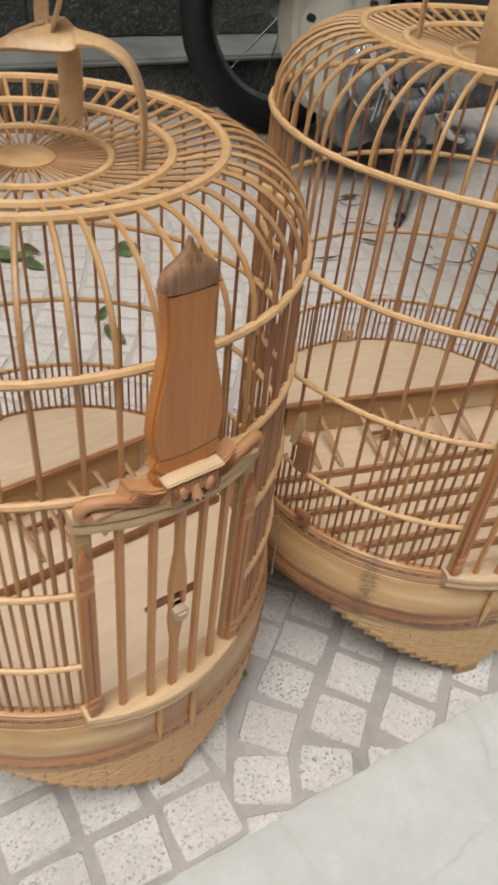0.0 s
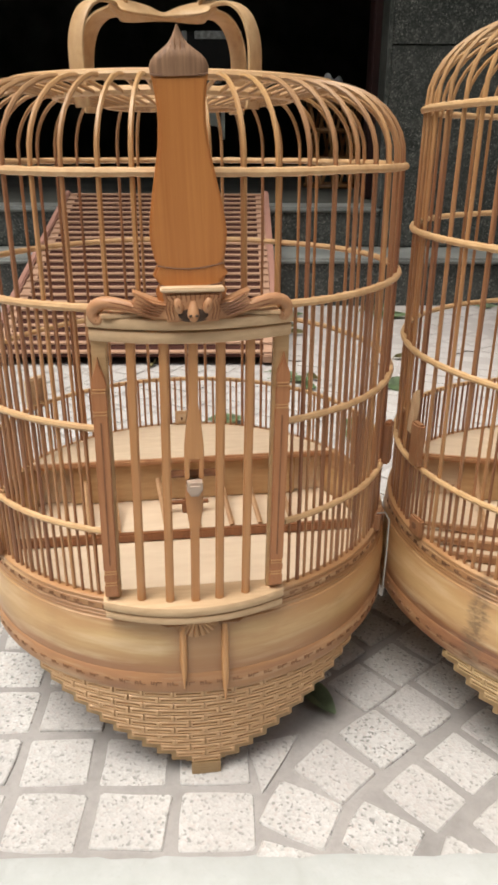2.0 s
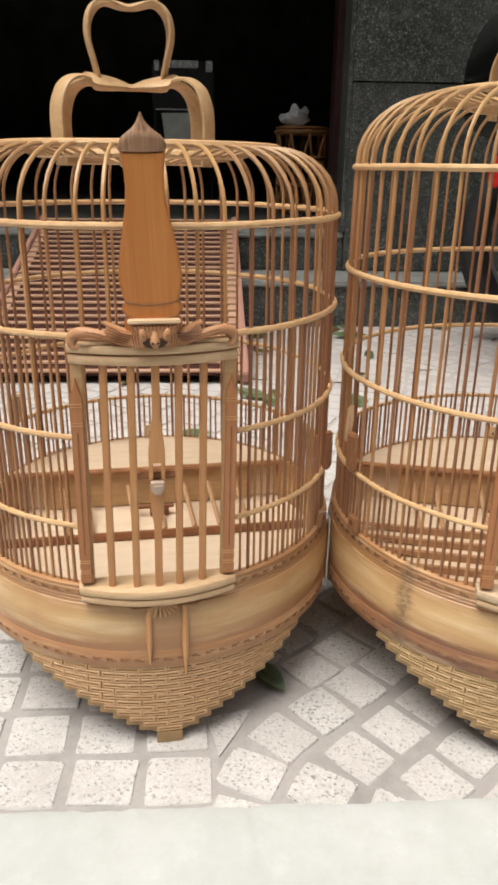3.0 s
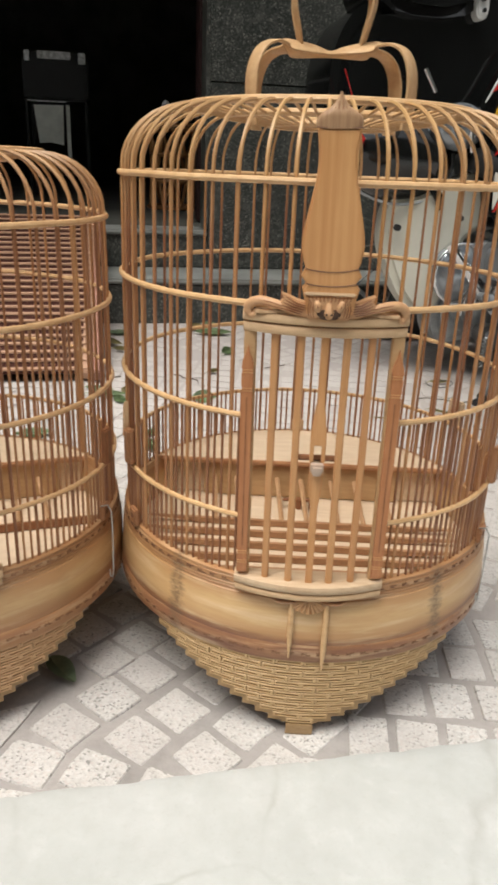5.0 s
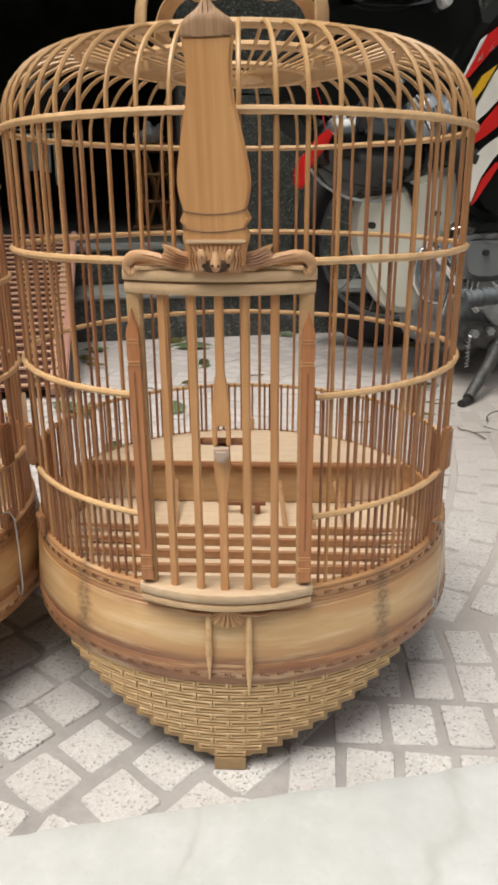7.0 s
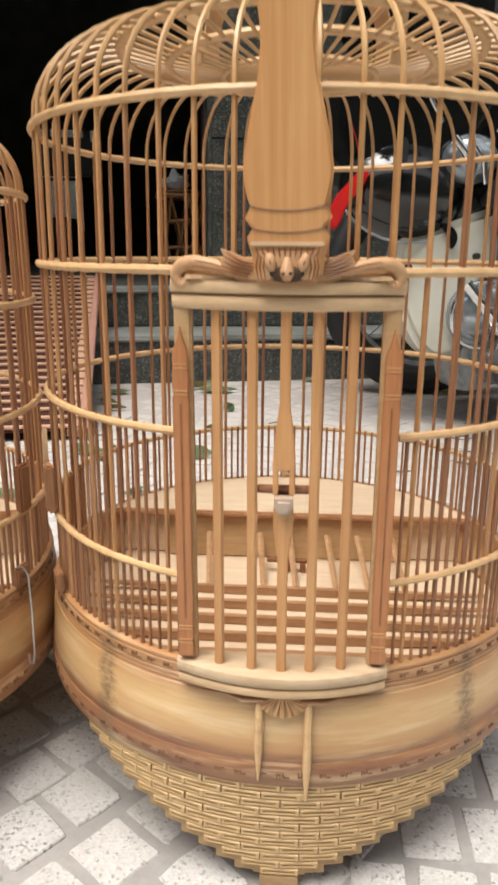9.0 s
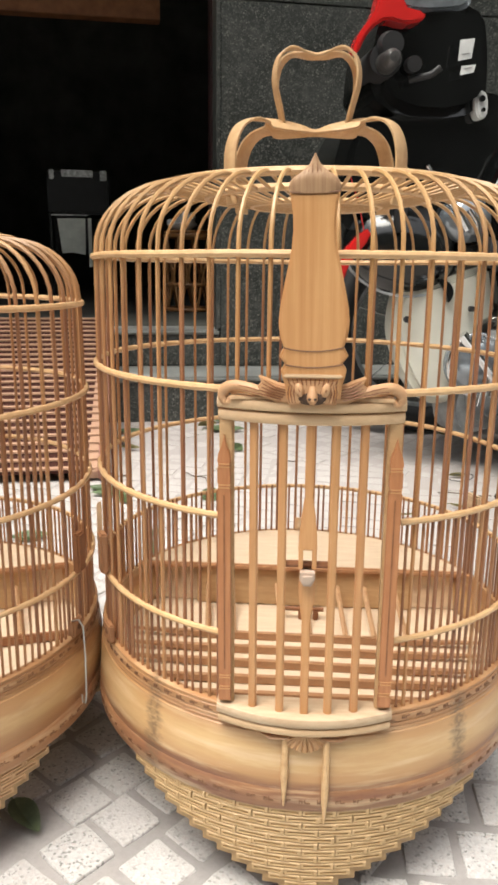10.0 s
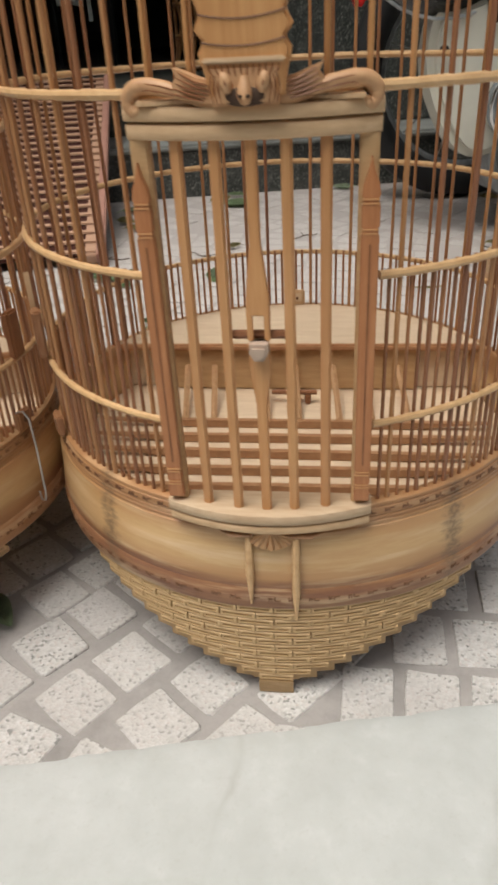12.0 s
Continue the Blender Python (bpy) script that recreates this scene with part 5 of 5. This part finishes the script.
def motorbike():
    root = empty("motorbike", SHOP @ Matrix.Translation((0.95, 1.3, 0)), label="parked black motorbike with cream leg guard, red trim and striped fairing", category="motorbike")
    ox, oy = 0.95, 1.3
    def sheet(name, outline, v0, v1, material, label="", bevel=0.008, bulge=0.0, parent=None):
        pts = [(u - ox, z) for u, z in outline]
        cx = sum(p[0] for p in pts) / len(pts)
        w = max(abs(p[0] - cx) for p in pts)
        bm = prism(NEW(), pts, v0 - oy, v1 - oy, bevel, (lambda x: bulge * ((x - cx) / w) ** 2) if bulge else None)
        return part(name, bm, material, parent or root, label)
    def rod(name, pts, r, material, label="", n=10):
        return part(name, tube(NEW(), [(u - ox, v - oy, z) for u, v, z in pts], r, n), material, root, label)
    def smooth_outline(pts, n=3):
        for _ in range(n):
            out = []
            for i, (x, z) in enumerate(pts):
                x2, z2 = pts[(i + 1) % len(pts)]
                out += [(0.75 * x + 0.25 * x2, 0.75 * z + 0.25 * z2), (0.25 * x + 0.75 * x2, 0.25 * z + 0.75 * z2)]
            pts = out
        return pts
    # upper body
    shield = sheet("leg_shield", smooth_outline([(0.712, 0.48), (0.690, 0.63), (0.735, 0.742), (0.82, 0.752), (0.96, 0.770), (1.06, 0.785), (1.10, 0.62), (1.08, 0.47)]), 1.24, 1.46, "bike_black", "glossy black leg shield", 0.03, 0.02)
    sheet("headset", smooth_outline([(0.745, 0.715), (0.752, 0.87), (0.785, 0.905), (0.96, 0.925), (0.985, 0.84), (0.985, 0.715)], 2), 1.20, 1.40, "bike_black", "black handlebar cover", 0.02, 0.015)
    sheet("meter_cover", smooth_outline([(0.785, 0.888), (0.79, 0.93), (0.925, 0.94), (0.935, 0.900)], 2), 1.205, 1.30, "lens", "clear instrument cover", 0.008)
    sheet("red_shroud", smooth_outline([(0.744, 0.960), (0.780, 0.960), (0.780, 0.888), (0.829, 0.880), (0.820, 0.864), (0.786, 0.858), (0.754, 0.866), (0.728, 0.850), (0.713, 0.829), (0.703, 0.806), (0.693, 0.812), (0.703, 0.840), (0.719, 0.858), (0.735, 0.885)], 1), 1.165, 1.20, "bike_red", "red handguard", 0.006)
    rod("grip", [(0.765, 1.28, 0.806), (0.757, 1.17, 0.800)], [0.032, 0.030], "bike_grey", "black rubber grip", 18)
    rod("grip_collar", [(0.762, 1.17, 0.822), (0.760, 1.145, 0.819)], [0.024, 0.020], "bike_grey", "", 16)
    rod("bar_end", [(0.756, 1.17, 0.792), (0.754, 1.125, 0.790), (0.754, 1.115, 0.790)], [0.019, 0.016, 0.009], "dull_metal", "worn metal bar end", 16)
    rod("switch_knob", [(0.815, 1.20, 0.80), (0.812, 1.17, 0.795)], 0.014, "bike_grey")
    rod("lever", [(0.81, 1.19, 0.772), (0.845, 1.17, 0.778), (0.86, 1.165, 0.79)], 0.006, "bike_grey")
    for z0, z1, u0 in ((0.808, 0.848, 0.902), (0.784, 0.804, 0.908)):
        lb = sheet("label", [(u0, z0), (u0 + 0.026, z0 + 0.006), (u0 + 0.030, z1), (u0 + 0.002, z1 - 0.004)], 1.185, 1.187, "label_white", "worn white label", 0)
        sheet("print_bar", [(u0 + 0.006, z0 + 0.010), (u0 + 0.022, z0 + 0.013), (u0 + 0.022, z0 + 0.015), (u0 + 0.006, z0 + 0.012)], 1.1838, 1.1845, "label_bar", "", 0, 0, lb)
    rod("mirror_stalk", [(0.98, 1.25, 0.95), (1.0, 1.22, 1.04)], 0.006, "bike_grey")
    lug = sheet("metal_lug", smooth_outline([(0.960, 0.715), (0.986, 0.718), (0.982, 0.768), (0.956, 0.766)], 2), 1.215, 1.24, "label_white", "pale metal lug with dark studs for its holes", 0.003)
    # black studs in place of two shaded holes
    rod("lug_hole", [(0.969, 1.218, 0.752), (0.969, 1.210, 0.752)], 0.006, "bike_black")
    rod("lug_hole", [(0.973, 1.218, 0.732), (0.973, 1.210, 0.732)], 0.004, "bike_black")
    # the rounded black fender and the lamp lens
    bowl = ball(NEW(), (0, 0, 0), 0.128, (1.0, 0.75, 0.74), 32, 20)
    b = part("fender", bowl, "bike_black", root, "rounded black fender")
    b.matrix_basis = Matrix.Translation((0.853 - ox, 1.30 - oy, 0.470)) @ Matrix.Rotation(radians(12), 4, "Y")
    rod("fender_trim", [(0.853 + 0.128 * math.cos(a), 1.285 - 0.05 * math.sin(-a) if a < 0 else 1.285, 0.462 + 0.088 * math.sin(a)) for a in [radians(-170 + 14 * i) for i in range(14)]], 0.0028, "alloy", "thin bright edge")
    sheet("vent_plate", smooth_outline([(0.80, 0.50), (0.822, 0.50), (0.826, 0.555), (0.804, 0.56)], 2), 1.19, 1.21, "bike_grey", "", 0.004)
    ln = ball(NEW(), (0, 0, 0), 0.058, (1.0, 0.6, 0.8), 20, 12)
    part("lamp_lens", ln, "lens", root, "clear lamp lens").matrix_basis = Matrix.Translation((0.966 - ox, 1.24 - oy, 0.528))
    rod("lamp_bar", [(0.908, 1.19, 0.560), (0.930, 1.186, 0.534), (0.948, 1.188, 0.506)], 0.0075, "chrome", "bright chrome strip")
    rod("lamp_bar", [(0.950, 1.19, 0.545), (0.968, 1.186, 0.520), (0.976, 1.188, 0.480)], 0.0060, "chrome", "bright chrome strip")
    rod("shield_bar", [(0.862, 1.2, 0.625), (0.888, 1.2, 0.585)], 0.0045, "chrome", "bright chrome strip")
    part("indicator_lens", ball(NEW(), (0, 0, 0), 0.062, (0.95, 0.55, 1.0), 20, 12), "lens", root, "clear indicator lens").matrix_basis = Matrix.Translation((0.990 - ox, 1.215 - oy, 0.238))
    rod("indicator_rim", [(0.990 + 0.060 * math.cos(a), 1.19, 0.238 + 0.064 * math.sin(a)) for a in [radians(40 + 20 * i) for i in range(13)]], 0.0035, "chrome", "thin bright rim")
    rod("lamp_mount", [(1.0, 1.22, 0.47), (1.05, 1.22, 0.45)], 0.028, "bike_grey", "", 12)
    # red blade beside the fender
    sheet("red_blade", smooth_outline([(0.690, 0.398), (0.708, 0.398), (0.722, 0.440), (0.767, 0.493), (0.752, 0.511), (0.690, 0.442)], 1), 1.225, 1.245, "bike_red", "red plastic blade", 0.004)
    rod("red_rod", [(0.752, 1.24, 0.505), (0.738, 1.24, 0.56), (0.712, 1.236, 0.62)], 0.0010, "bike_red")
    # cream leg guard
    guard = sheet("leg_guard", smooth_outline([(0.834, 0.350), (0.844, 0.388), (0.885, 0.396), (0.935, 0.412), (0.990, 0.432), (1.058, 0.450), (1.066, 0.330), (1.014, 0.305), (1.002, 0.250), (0.984, 0.165), (0.955, 0.146), (0.906, 0.148), (0.864, 0.205), (0.832, 0.290)]), 1.235, 1.30, "bike_cream", "scuffed cream plastic leg guard", 0.014, 0.02)
    # black plate laid on the guard for the opening's shade
    sheet("guard_hole", smooth_outline([(0.906, 0.414), (0.936, 0.406), (0.950, 0.384), (0.936, 0.357), (0.931, 0.384)], 2), 1.226, 1.234, "bike_black", "dark crescent plate for the shade of an opening", 0, 0, guard)
    rod("screw", [(0.852, 1.238, 0.328), (0.852, 1.226, 0.328)], 0.007, "bike_grey")
    rod("screw", [(0.992, 1.238, 0.350), (0.992, 1.226, 0.350)], 0.006, "bike_grey")
    # wheel, fork and dark underside
    wheel = empty("wheel", Matrix.Translation((1.055 - ox, 1.61 - oy, 0.273)) @ Matrix.Rotation(radians(-8), 4, "Z"))
    wheel.parent = root
    part("tyre", tube(NEW(), [(0.236 * math.cos(a), 0, 0.236 * math.sin(a)) for a in [math.tau * i / 40 for i in range(40)]], 0.037, 12, True), "bike_grey", wheel, "black rubber tyre")
    part("rim", tube(NEW(), [(0.203 * math.cos(a), 0, 0.203 * math.sin(a)) for a in [math.tau * i / 40 for i in range(40)]], 0.012, 8, True), "alloy", wheel)
    for i in range(12):
        a = math.tau * i / 12
        part("spoke", tube(NEW(), [(0.02 * math.cos(a), 0.01, 0.02 * math.sin(a)), (0.198 * math.cos(a + 0.2), 0, 0.198 * math.sin(a + 0.2))], 0.0018, 5), "chrome", wheel)
    part("hub", tube(NEW(), [(0, -0.05, 0), (0, 0.05, 0)], 0.035, 16), "alloy", wheel)
    # engine
    sheet("engine_block", smooth_outline([(1.00, 0.09), (0.99, 0.24), (1.06, 0.31), (1.18, 0.31), (1.24, 0.20), (1.20, 0.09)], 2), 1.20, 1.42, "alloy", "worn cast alloy engine", 0.02)
    sheet("crankcase_lip", smooth_outline([(0.958, 0.180), (0.968, 0.085), (1.010, 0.072), (1.090, 0.098), (1.19, 0.105), (1.19, 0.20), (1.02, 0.215)], 2), 1.235, 1.33, "alloy", "silvery cast crankcase front", 0.015)
    rod("exhaust_pipe", [(1.095, 1.215, 0.235), (1.15, 1.20, 0.185), (1.235, 1.195, 0.105), (1.30, 1.20, 0.085)], 0.011, "chrome", "bright bent exhaust pipe", 12)
    rod("exhaust_flange", [(1.288, 1.20, 0.085), (1.312, 1.20, 0.085)], 0.019, "alloy", "", 14)
    for i in range(6):
        rod("cooling_fin", [(1.0 + 0.014 * i, 1.19, 0.15 + 0.01 * i), (1.02 + 0.014 * i, 1.19, 0.26 + 0.006 * i)], 0.004, "chrome")
    rod("case_cover", [(1.20, 1.20, 0.24), (1.20, 1.165, 0.24)], [0.065, 0.052], "alloy", "round engine cover", 24)
    sheet("side_cover", smooth_outline([(1.016, 0.222), (1.010, 0.300), (1.040, 0.316), (1.128, 0.308), (1.134, 0.238), (1.095, 0.218)], 2), 1.140, 1.20, "cover_grey", "glossy grey side cover", 0.012, 0.012)
    sheet("cover_band", smooth_outline([(1.020, 0.312), (1.045, 0.336), (1.140, 0.330), (1.140, 0.312), (1.050, 0.318)], 1), 1.138, 1.20, "bike_black", "black band over the cover", 0.003)
    rod("cover_rivet", [(1.058, 1.142, 0.278), (1.058, 1.134, 0.278)], 0.006, "bike_grey", "", 10)
    sheet("under_cover", smooth_outline([(0.985, 0.155), (0.98, 0.20), (1.03, 0.235), (1.30, 0.25), (1.60, 0.25), (1.60, 0.15), (1.25, 0.14)], 2), 1.22, 1.50, "dull_metal", "dull metal crankcase", 0.015)
    sheet("heel_plate", smooth_outline([(1.062, 0.172), (1.130, 0.176), (1.162, 0.104), (1.122, 0.108), (1.085, 0.142)], 1), 1.150, 1.165, "alloy", "pale cast heel plate", 0.003)
    sheet("stand_bracket", smooth_outline([(1.025, 0.118), (1.040, 0.138), (1.118, 0.132), (1.128, 0.090), (1.095, 0.074), (1.045, 0.088)], 1), 1.140, 1.180, "dull_metal", "worn stand bracket", 0.004)
    for u, z in ((1.048, 0.118), (1.082, 0.122), (1.104, 0.098), (1.02, 0.20), (1.15, 0.165)):
        rod("case_bolt", [(u, 1.148, z), (u, 1.128, z)], 0.009, "alloy", "", 6)
    rod("stand_spring", [(1.035 + 0.004 * math.sin(i * 1.9), 1.128 + 0.004 * math.cos(i * 1.9), 0.115 - 0.0022 * i) for i in range(30)], 0.0016, "alloy", "coiled steel spring", 5)
    rod("fork_tube", [(0.955, 1.19, 0.30), (1.035, 1.18, 0.205), (1.075, 1.18, 0.16)], 0.012, "chrome", "bright fork tube", 12)
    rod("foot_peg", [(1.016, 1.125, 0.189), (1.146, 1.115, 0.204)], 0.0165, "rubber_grey", "ribbed grey rubber foot peg", 14)
    for i in range(10):
        rod("peg_rib", [(1.024 + 0.0125 * i, 1.1243 - 0.001 * i, 0.1899 + 0.00145 * i), (1.0285 + 0.0125 * i, 1.124 - 0.001 * i, 0.1905 + 0.00145 * i)], 0.0184, "rubber_grey", "", 12)
    rod("side_stand", [(1.112, 1.150, 0.100), (1.075, 1.110, 0.060), (1.000, 1.042, 0.010)], [0.015, 0.013, 0.011], "dull_metal", "worn steel side stand")
    rod("stand_foot", [(1.012, 1.052, 0.006), (0.975, 1.020, 0.005)], 0.008, "bike_grey")
    # striped fairing
    fair = sheet("fairing", smooth_outline([(0.985, 0.555), (1.03, 0.66), (1.12, 0.75), (1.26, 0.88), (1.50, 0.90), (1.55, 0.45), (1.25, 0.32), (1.06, 0.325), (1.03, 0.43)], 2), 1.20, 1.36, "bike_black", "black side fairing", 0.02)
    def stripe(name, pts, material):
        sheet(name, pts, 1.1945, 1.1995, material, "", 0.0, 0, fair)
    stripe("red_stripe", [(1.004, 0.590), (1.019, 0.598), (1.060, 0.645), (1.112, 0.683), (1.20, 0.735), (1.19, 0.755), (1.105, 0.712), (1.045, 0.665)], "bike_red")
    stripe("silver_stripe", [(0.994, 0.572), (1.003, 0.586), (1.046, 0.668), (1.036, 0.660)], "label_white")
    for a in (1.030, 1.050, 1.070, 1.090):
        stripe("pale_fleck", [(a, 0.622 + (a - 1.03) * 0.85), (a + 0.012, 0.628 + (a - 1.03) * 0.85), (a + 0.010, 0.640 + (a - 1.03) * 0.85)], "bike_white")
    stripe("yellow_stripe", [(1.014, 0.534), (1.024, 0.545), (1.050, 0.580), (1.072, 0.618), (1.046, 0.600), (1.022, 0.562)], "bike_yellow")
    stripe("white_stripe", [(1.026, 0.508), (1.060, 0.536), (1.090, 0.568), (1.125, 0.612), (1.20, 0.68), (1.22, 0.735), (1.110, 0.655), (1.068, 0.603), (1.042, 0.552)], "bike_white")
    stripe("red_stripe", [(1.032, 0.476), (1.060, 0.492), (1.100, 0.522), (1.20, 0.585), (1.22, 0.665), (1.118, 0.590), (1.080, 0.548), (1.050, 0.512)], "bike_red")
    stripe("white_stripe", [(1.044, 0.372), (1.060, 0.418), (1.085, 0.455), (1.130, 0.498), (1.20, 0.545), (1.20, 0.560), (1.126, 0.516), (1.070, 0.480), (1.036, 0.452)], "bike_white")
    stripe("red_stripe", [(1.046, 0.366), (1.056, 0.376), (1.078, 0.410), (1.102, 0.448), (1.090, 0.446), (1.062, 0.412)], "bike_red")


motorbike()

# ---- leaves and twigs on the paving ----
def leaf(at, bearing, length, width, material, label, lift=0.004, curl=0.3, bend=0.2, tilt=0):
    bm = NEW()
    n, rows = 8, []
    for i in range(n + 1):
        f = i / n
        w = width * math.sin(math.pi * min(1, f * 0.94 + 0.03)) ** 0.8 * (1 - 0.25 * f)
        x, c = length * (f - 0.5), bend * length * (f - 0.5) ** 2
        rows.append([bm.verts.new((x, s * w / 2 + c, lift + curl * abs(s) * w * 0.5 + 0.15 * curl * length * (f - 0.4) ** 2)) for s in (-1, -0.5, 0, 0.5, 1)])
    for q, w in zip(rows, rows[1:]):
        for j in range(4):
            bm.faces.new((q[j], q[j + 1], w[j + 1], w[j]))
    geo = bmesh.ops.solidify(bm, geom=list(bm.faces), thickness=0.0005)
    tube(bm, [(-length * 0.5 - length * 0.15, 0, 0.002), (-length * 0.48, bend * length * 0.25, lift + 0.001)], 0.0007, 5)
    bmesh.ops.rotate(bm, verts=bm.verts, cent=(0, 0, 0), matrix=Matrix.Rotation(radians(tilt), 3, "X"))
    low = min(v.co.z for v in bm.verts)
    ob = part("leaf", bm, material, None, label)
    ob.matrix_basis = Matrix.Translation((at[0], at[1], 0.0005 - min(low, 0.0))) @ turn(bearing)
    return tagged(ob, category="leaf", group="fallen leaves")


GREEN, DRY = "fresh green leaf fallen on the paving", "withered brownish leaf curled on the paving"
for x, y, b, l, w, kind, tilt in (
        (-0.416, 1.079, 20, 0.075, 0.030, 1, 10), (-0.375, 1.064, -30, 0.050, 0.022, 1, 25), (-0.402, 0.835, 40, 0.058, 0.030, 1, 15), (-0.203, 0.880, -50, 0.056, 0.024, 1, 8), (-0.234, 0.935, 80, 0.040, 0.015, 1, 30),
        (-0.778, 1.052, 42, 0.085, 0.040, 1, 22), (-0.700, 1.020, -60, 0.040, 0.020, 0, 35), (-0.470, 1.690, 25, 0.100, 0.045, 1, 14), (-0.540, 1.720, 60, 0.060, 0.030, 0, 30), (-0.353, 1.515, 85, 0.045, 0.028, 1, 45),
        (-0.305, 1.340, 60, 0.034, 0.014, 0, 30), (-0.234, 1.148, 15, 0.046, 0.036, 1, 40), (-0.640, 1.450, -20, 0.070, 0.024, 0, 25), (-0.690, 1.560, 40, 0.070, 0.026, 1, 20), (-0.585, 1.405, 10, 0.050, 0.018, 0, 30),
        (-0.295, 1.950, 15, 0.060, 0.026, 1, 25), (-0.062, 2.000, 20, 0.070, 0.030, 1, 20), (0.085, 1.900, -15, 0.050, 0.022, 0, 30), (0.118, 1.205, 25, 0.052, 0.007, 0, 20), (0.207, 1.298, -10, 0.050, 0.008, 0, 30),
        (-0.450, 1.102, 10, 0.060, 0.022, 1, 20), (-0.392, 1.116, -35, 0.045, 0.016, 0, 35), (-0.530, 1.790, 5, 0.055, 0.024, 1, 15), (-0.978, 1.110, 30, 0.070, 0.026, 1, 15), (0.170, 1.510, 30, 0.045, 0.014, 0, 30)):
    leaf((x, y), b, l, w, "leaf" if kind else "dry_leaf", GREEN if kind else DRY, 0.003, 0.35 if kind else 0.8, 0.25, tilt)


leaf((0.004, 0.358), -25, 0.046, 0.024, "dull_leaf", "dull grey-green leaf curled between the cages", 0.003, 0.55, 0.1)


def twig(at, bearing, length):
    bm = NEW()
    rnd = random.Random(int(length * 1000))
    pts = [(length * (i / 6 - 0.5), rnd.uniform(-0.006, 0.006), 0.0025 + rnd.uniform(0, 0.002)) for i in range(7)]
    tube(bm, pts, 0.0012, 5)
    tube(bm, [pts[3], (pts[3][0] + length * 0.15, 0.018, 0.004), (pts[3][0] + length * 0.22, 0.03, 0.003)], 0.0008, 5)
    ob = part("twig", bm, "twig", None, "thin dry twig on the paving")
    ob.matrix_basis = Matrix.Translation((at[0], at[1], 0)) @ turn(bearing)
    tagged(ob, category="twig", group="fallen leaves")


for x, y, b, l in ((0.20, 1.38, 10, 0.10), (-0.50, 1.18, 30, 0.09), (-0.33, 1.26, -20, 0.08), (0.30, 1.22, -35, 0.07), (-0.20, 1.45, 60, 0.06)):
    twig((x, y), b, l)


def wire_scrap(at, bearing, size, label):
    """A loop of thin wire lying loose on the paving."""
    bm = NEW()
    pts = [(size * (0.5 * math.cos(a) + 0.05 * a), size * 0.55 * math.sin(a), 0.004 + 0.006 * (1 + math.sin(a * 1.3)) / 2) for a in [0.35 * i - 2.6 for i in range(17)]]
    tube(bm, pts, 0.0012, 5)
    ob = part("wire_scrap", bm, "dull_metal", None, label)
    ob.matrix_basis = Matrix.Translation((at[0], at[1], 0)) @ turn(bearing)
    tagged(ob, category="wire", group="wire scraps on the paving")


wire_scrap((0.355, 1.30), 25, 0.10, "dark bent wire lying by the motorbike")
wire_scrap((0.425, 1.27), 10, 0.09, "dark bent wire lying by the motorbike")
wire_scrap((0.175, 1.49), -30, 0.05, "short curl of wire on the paving")
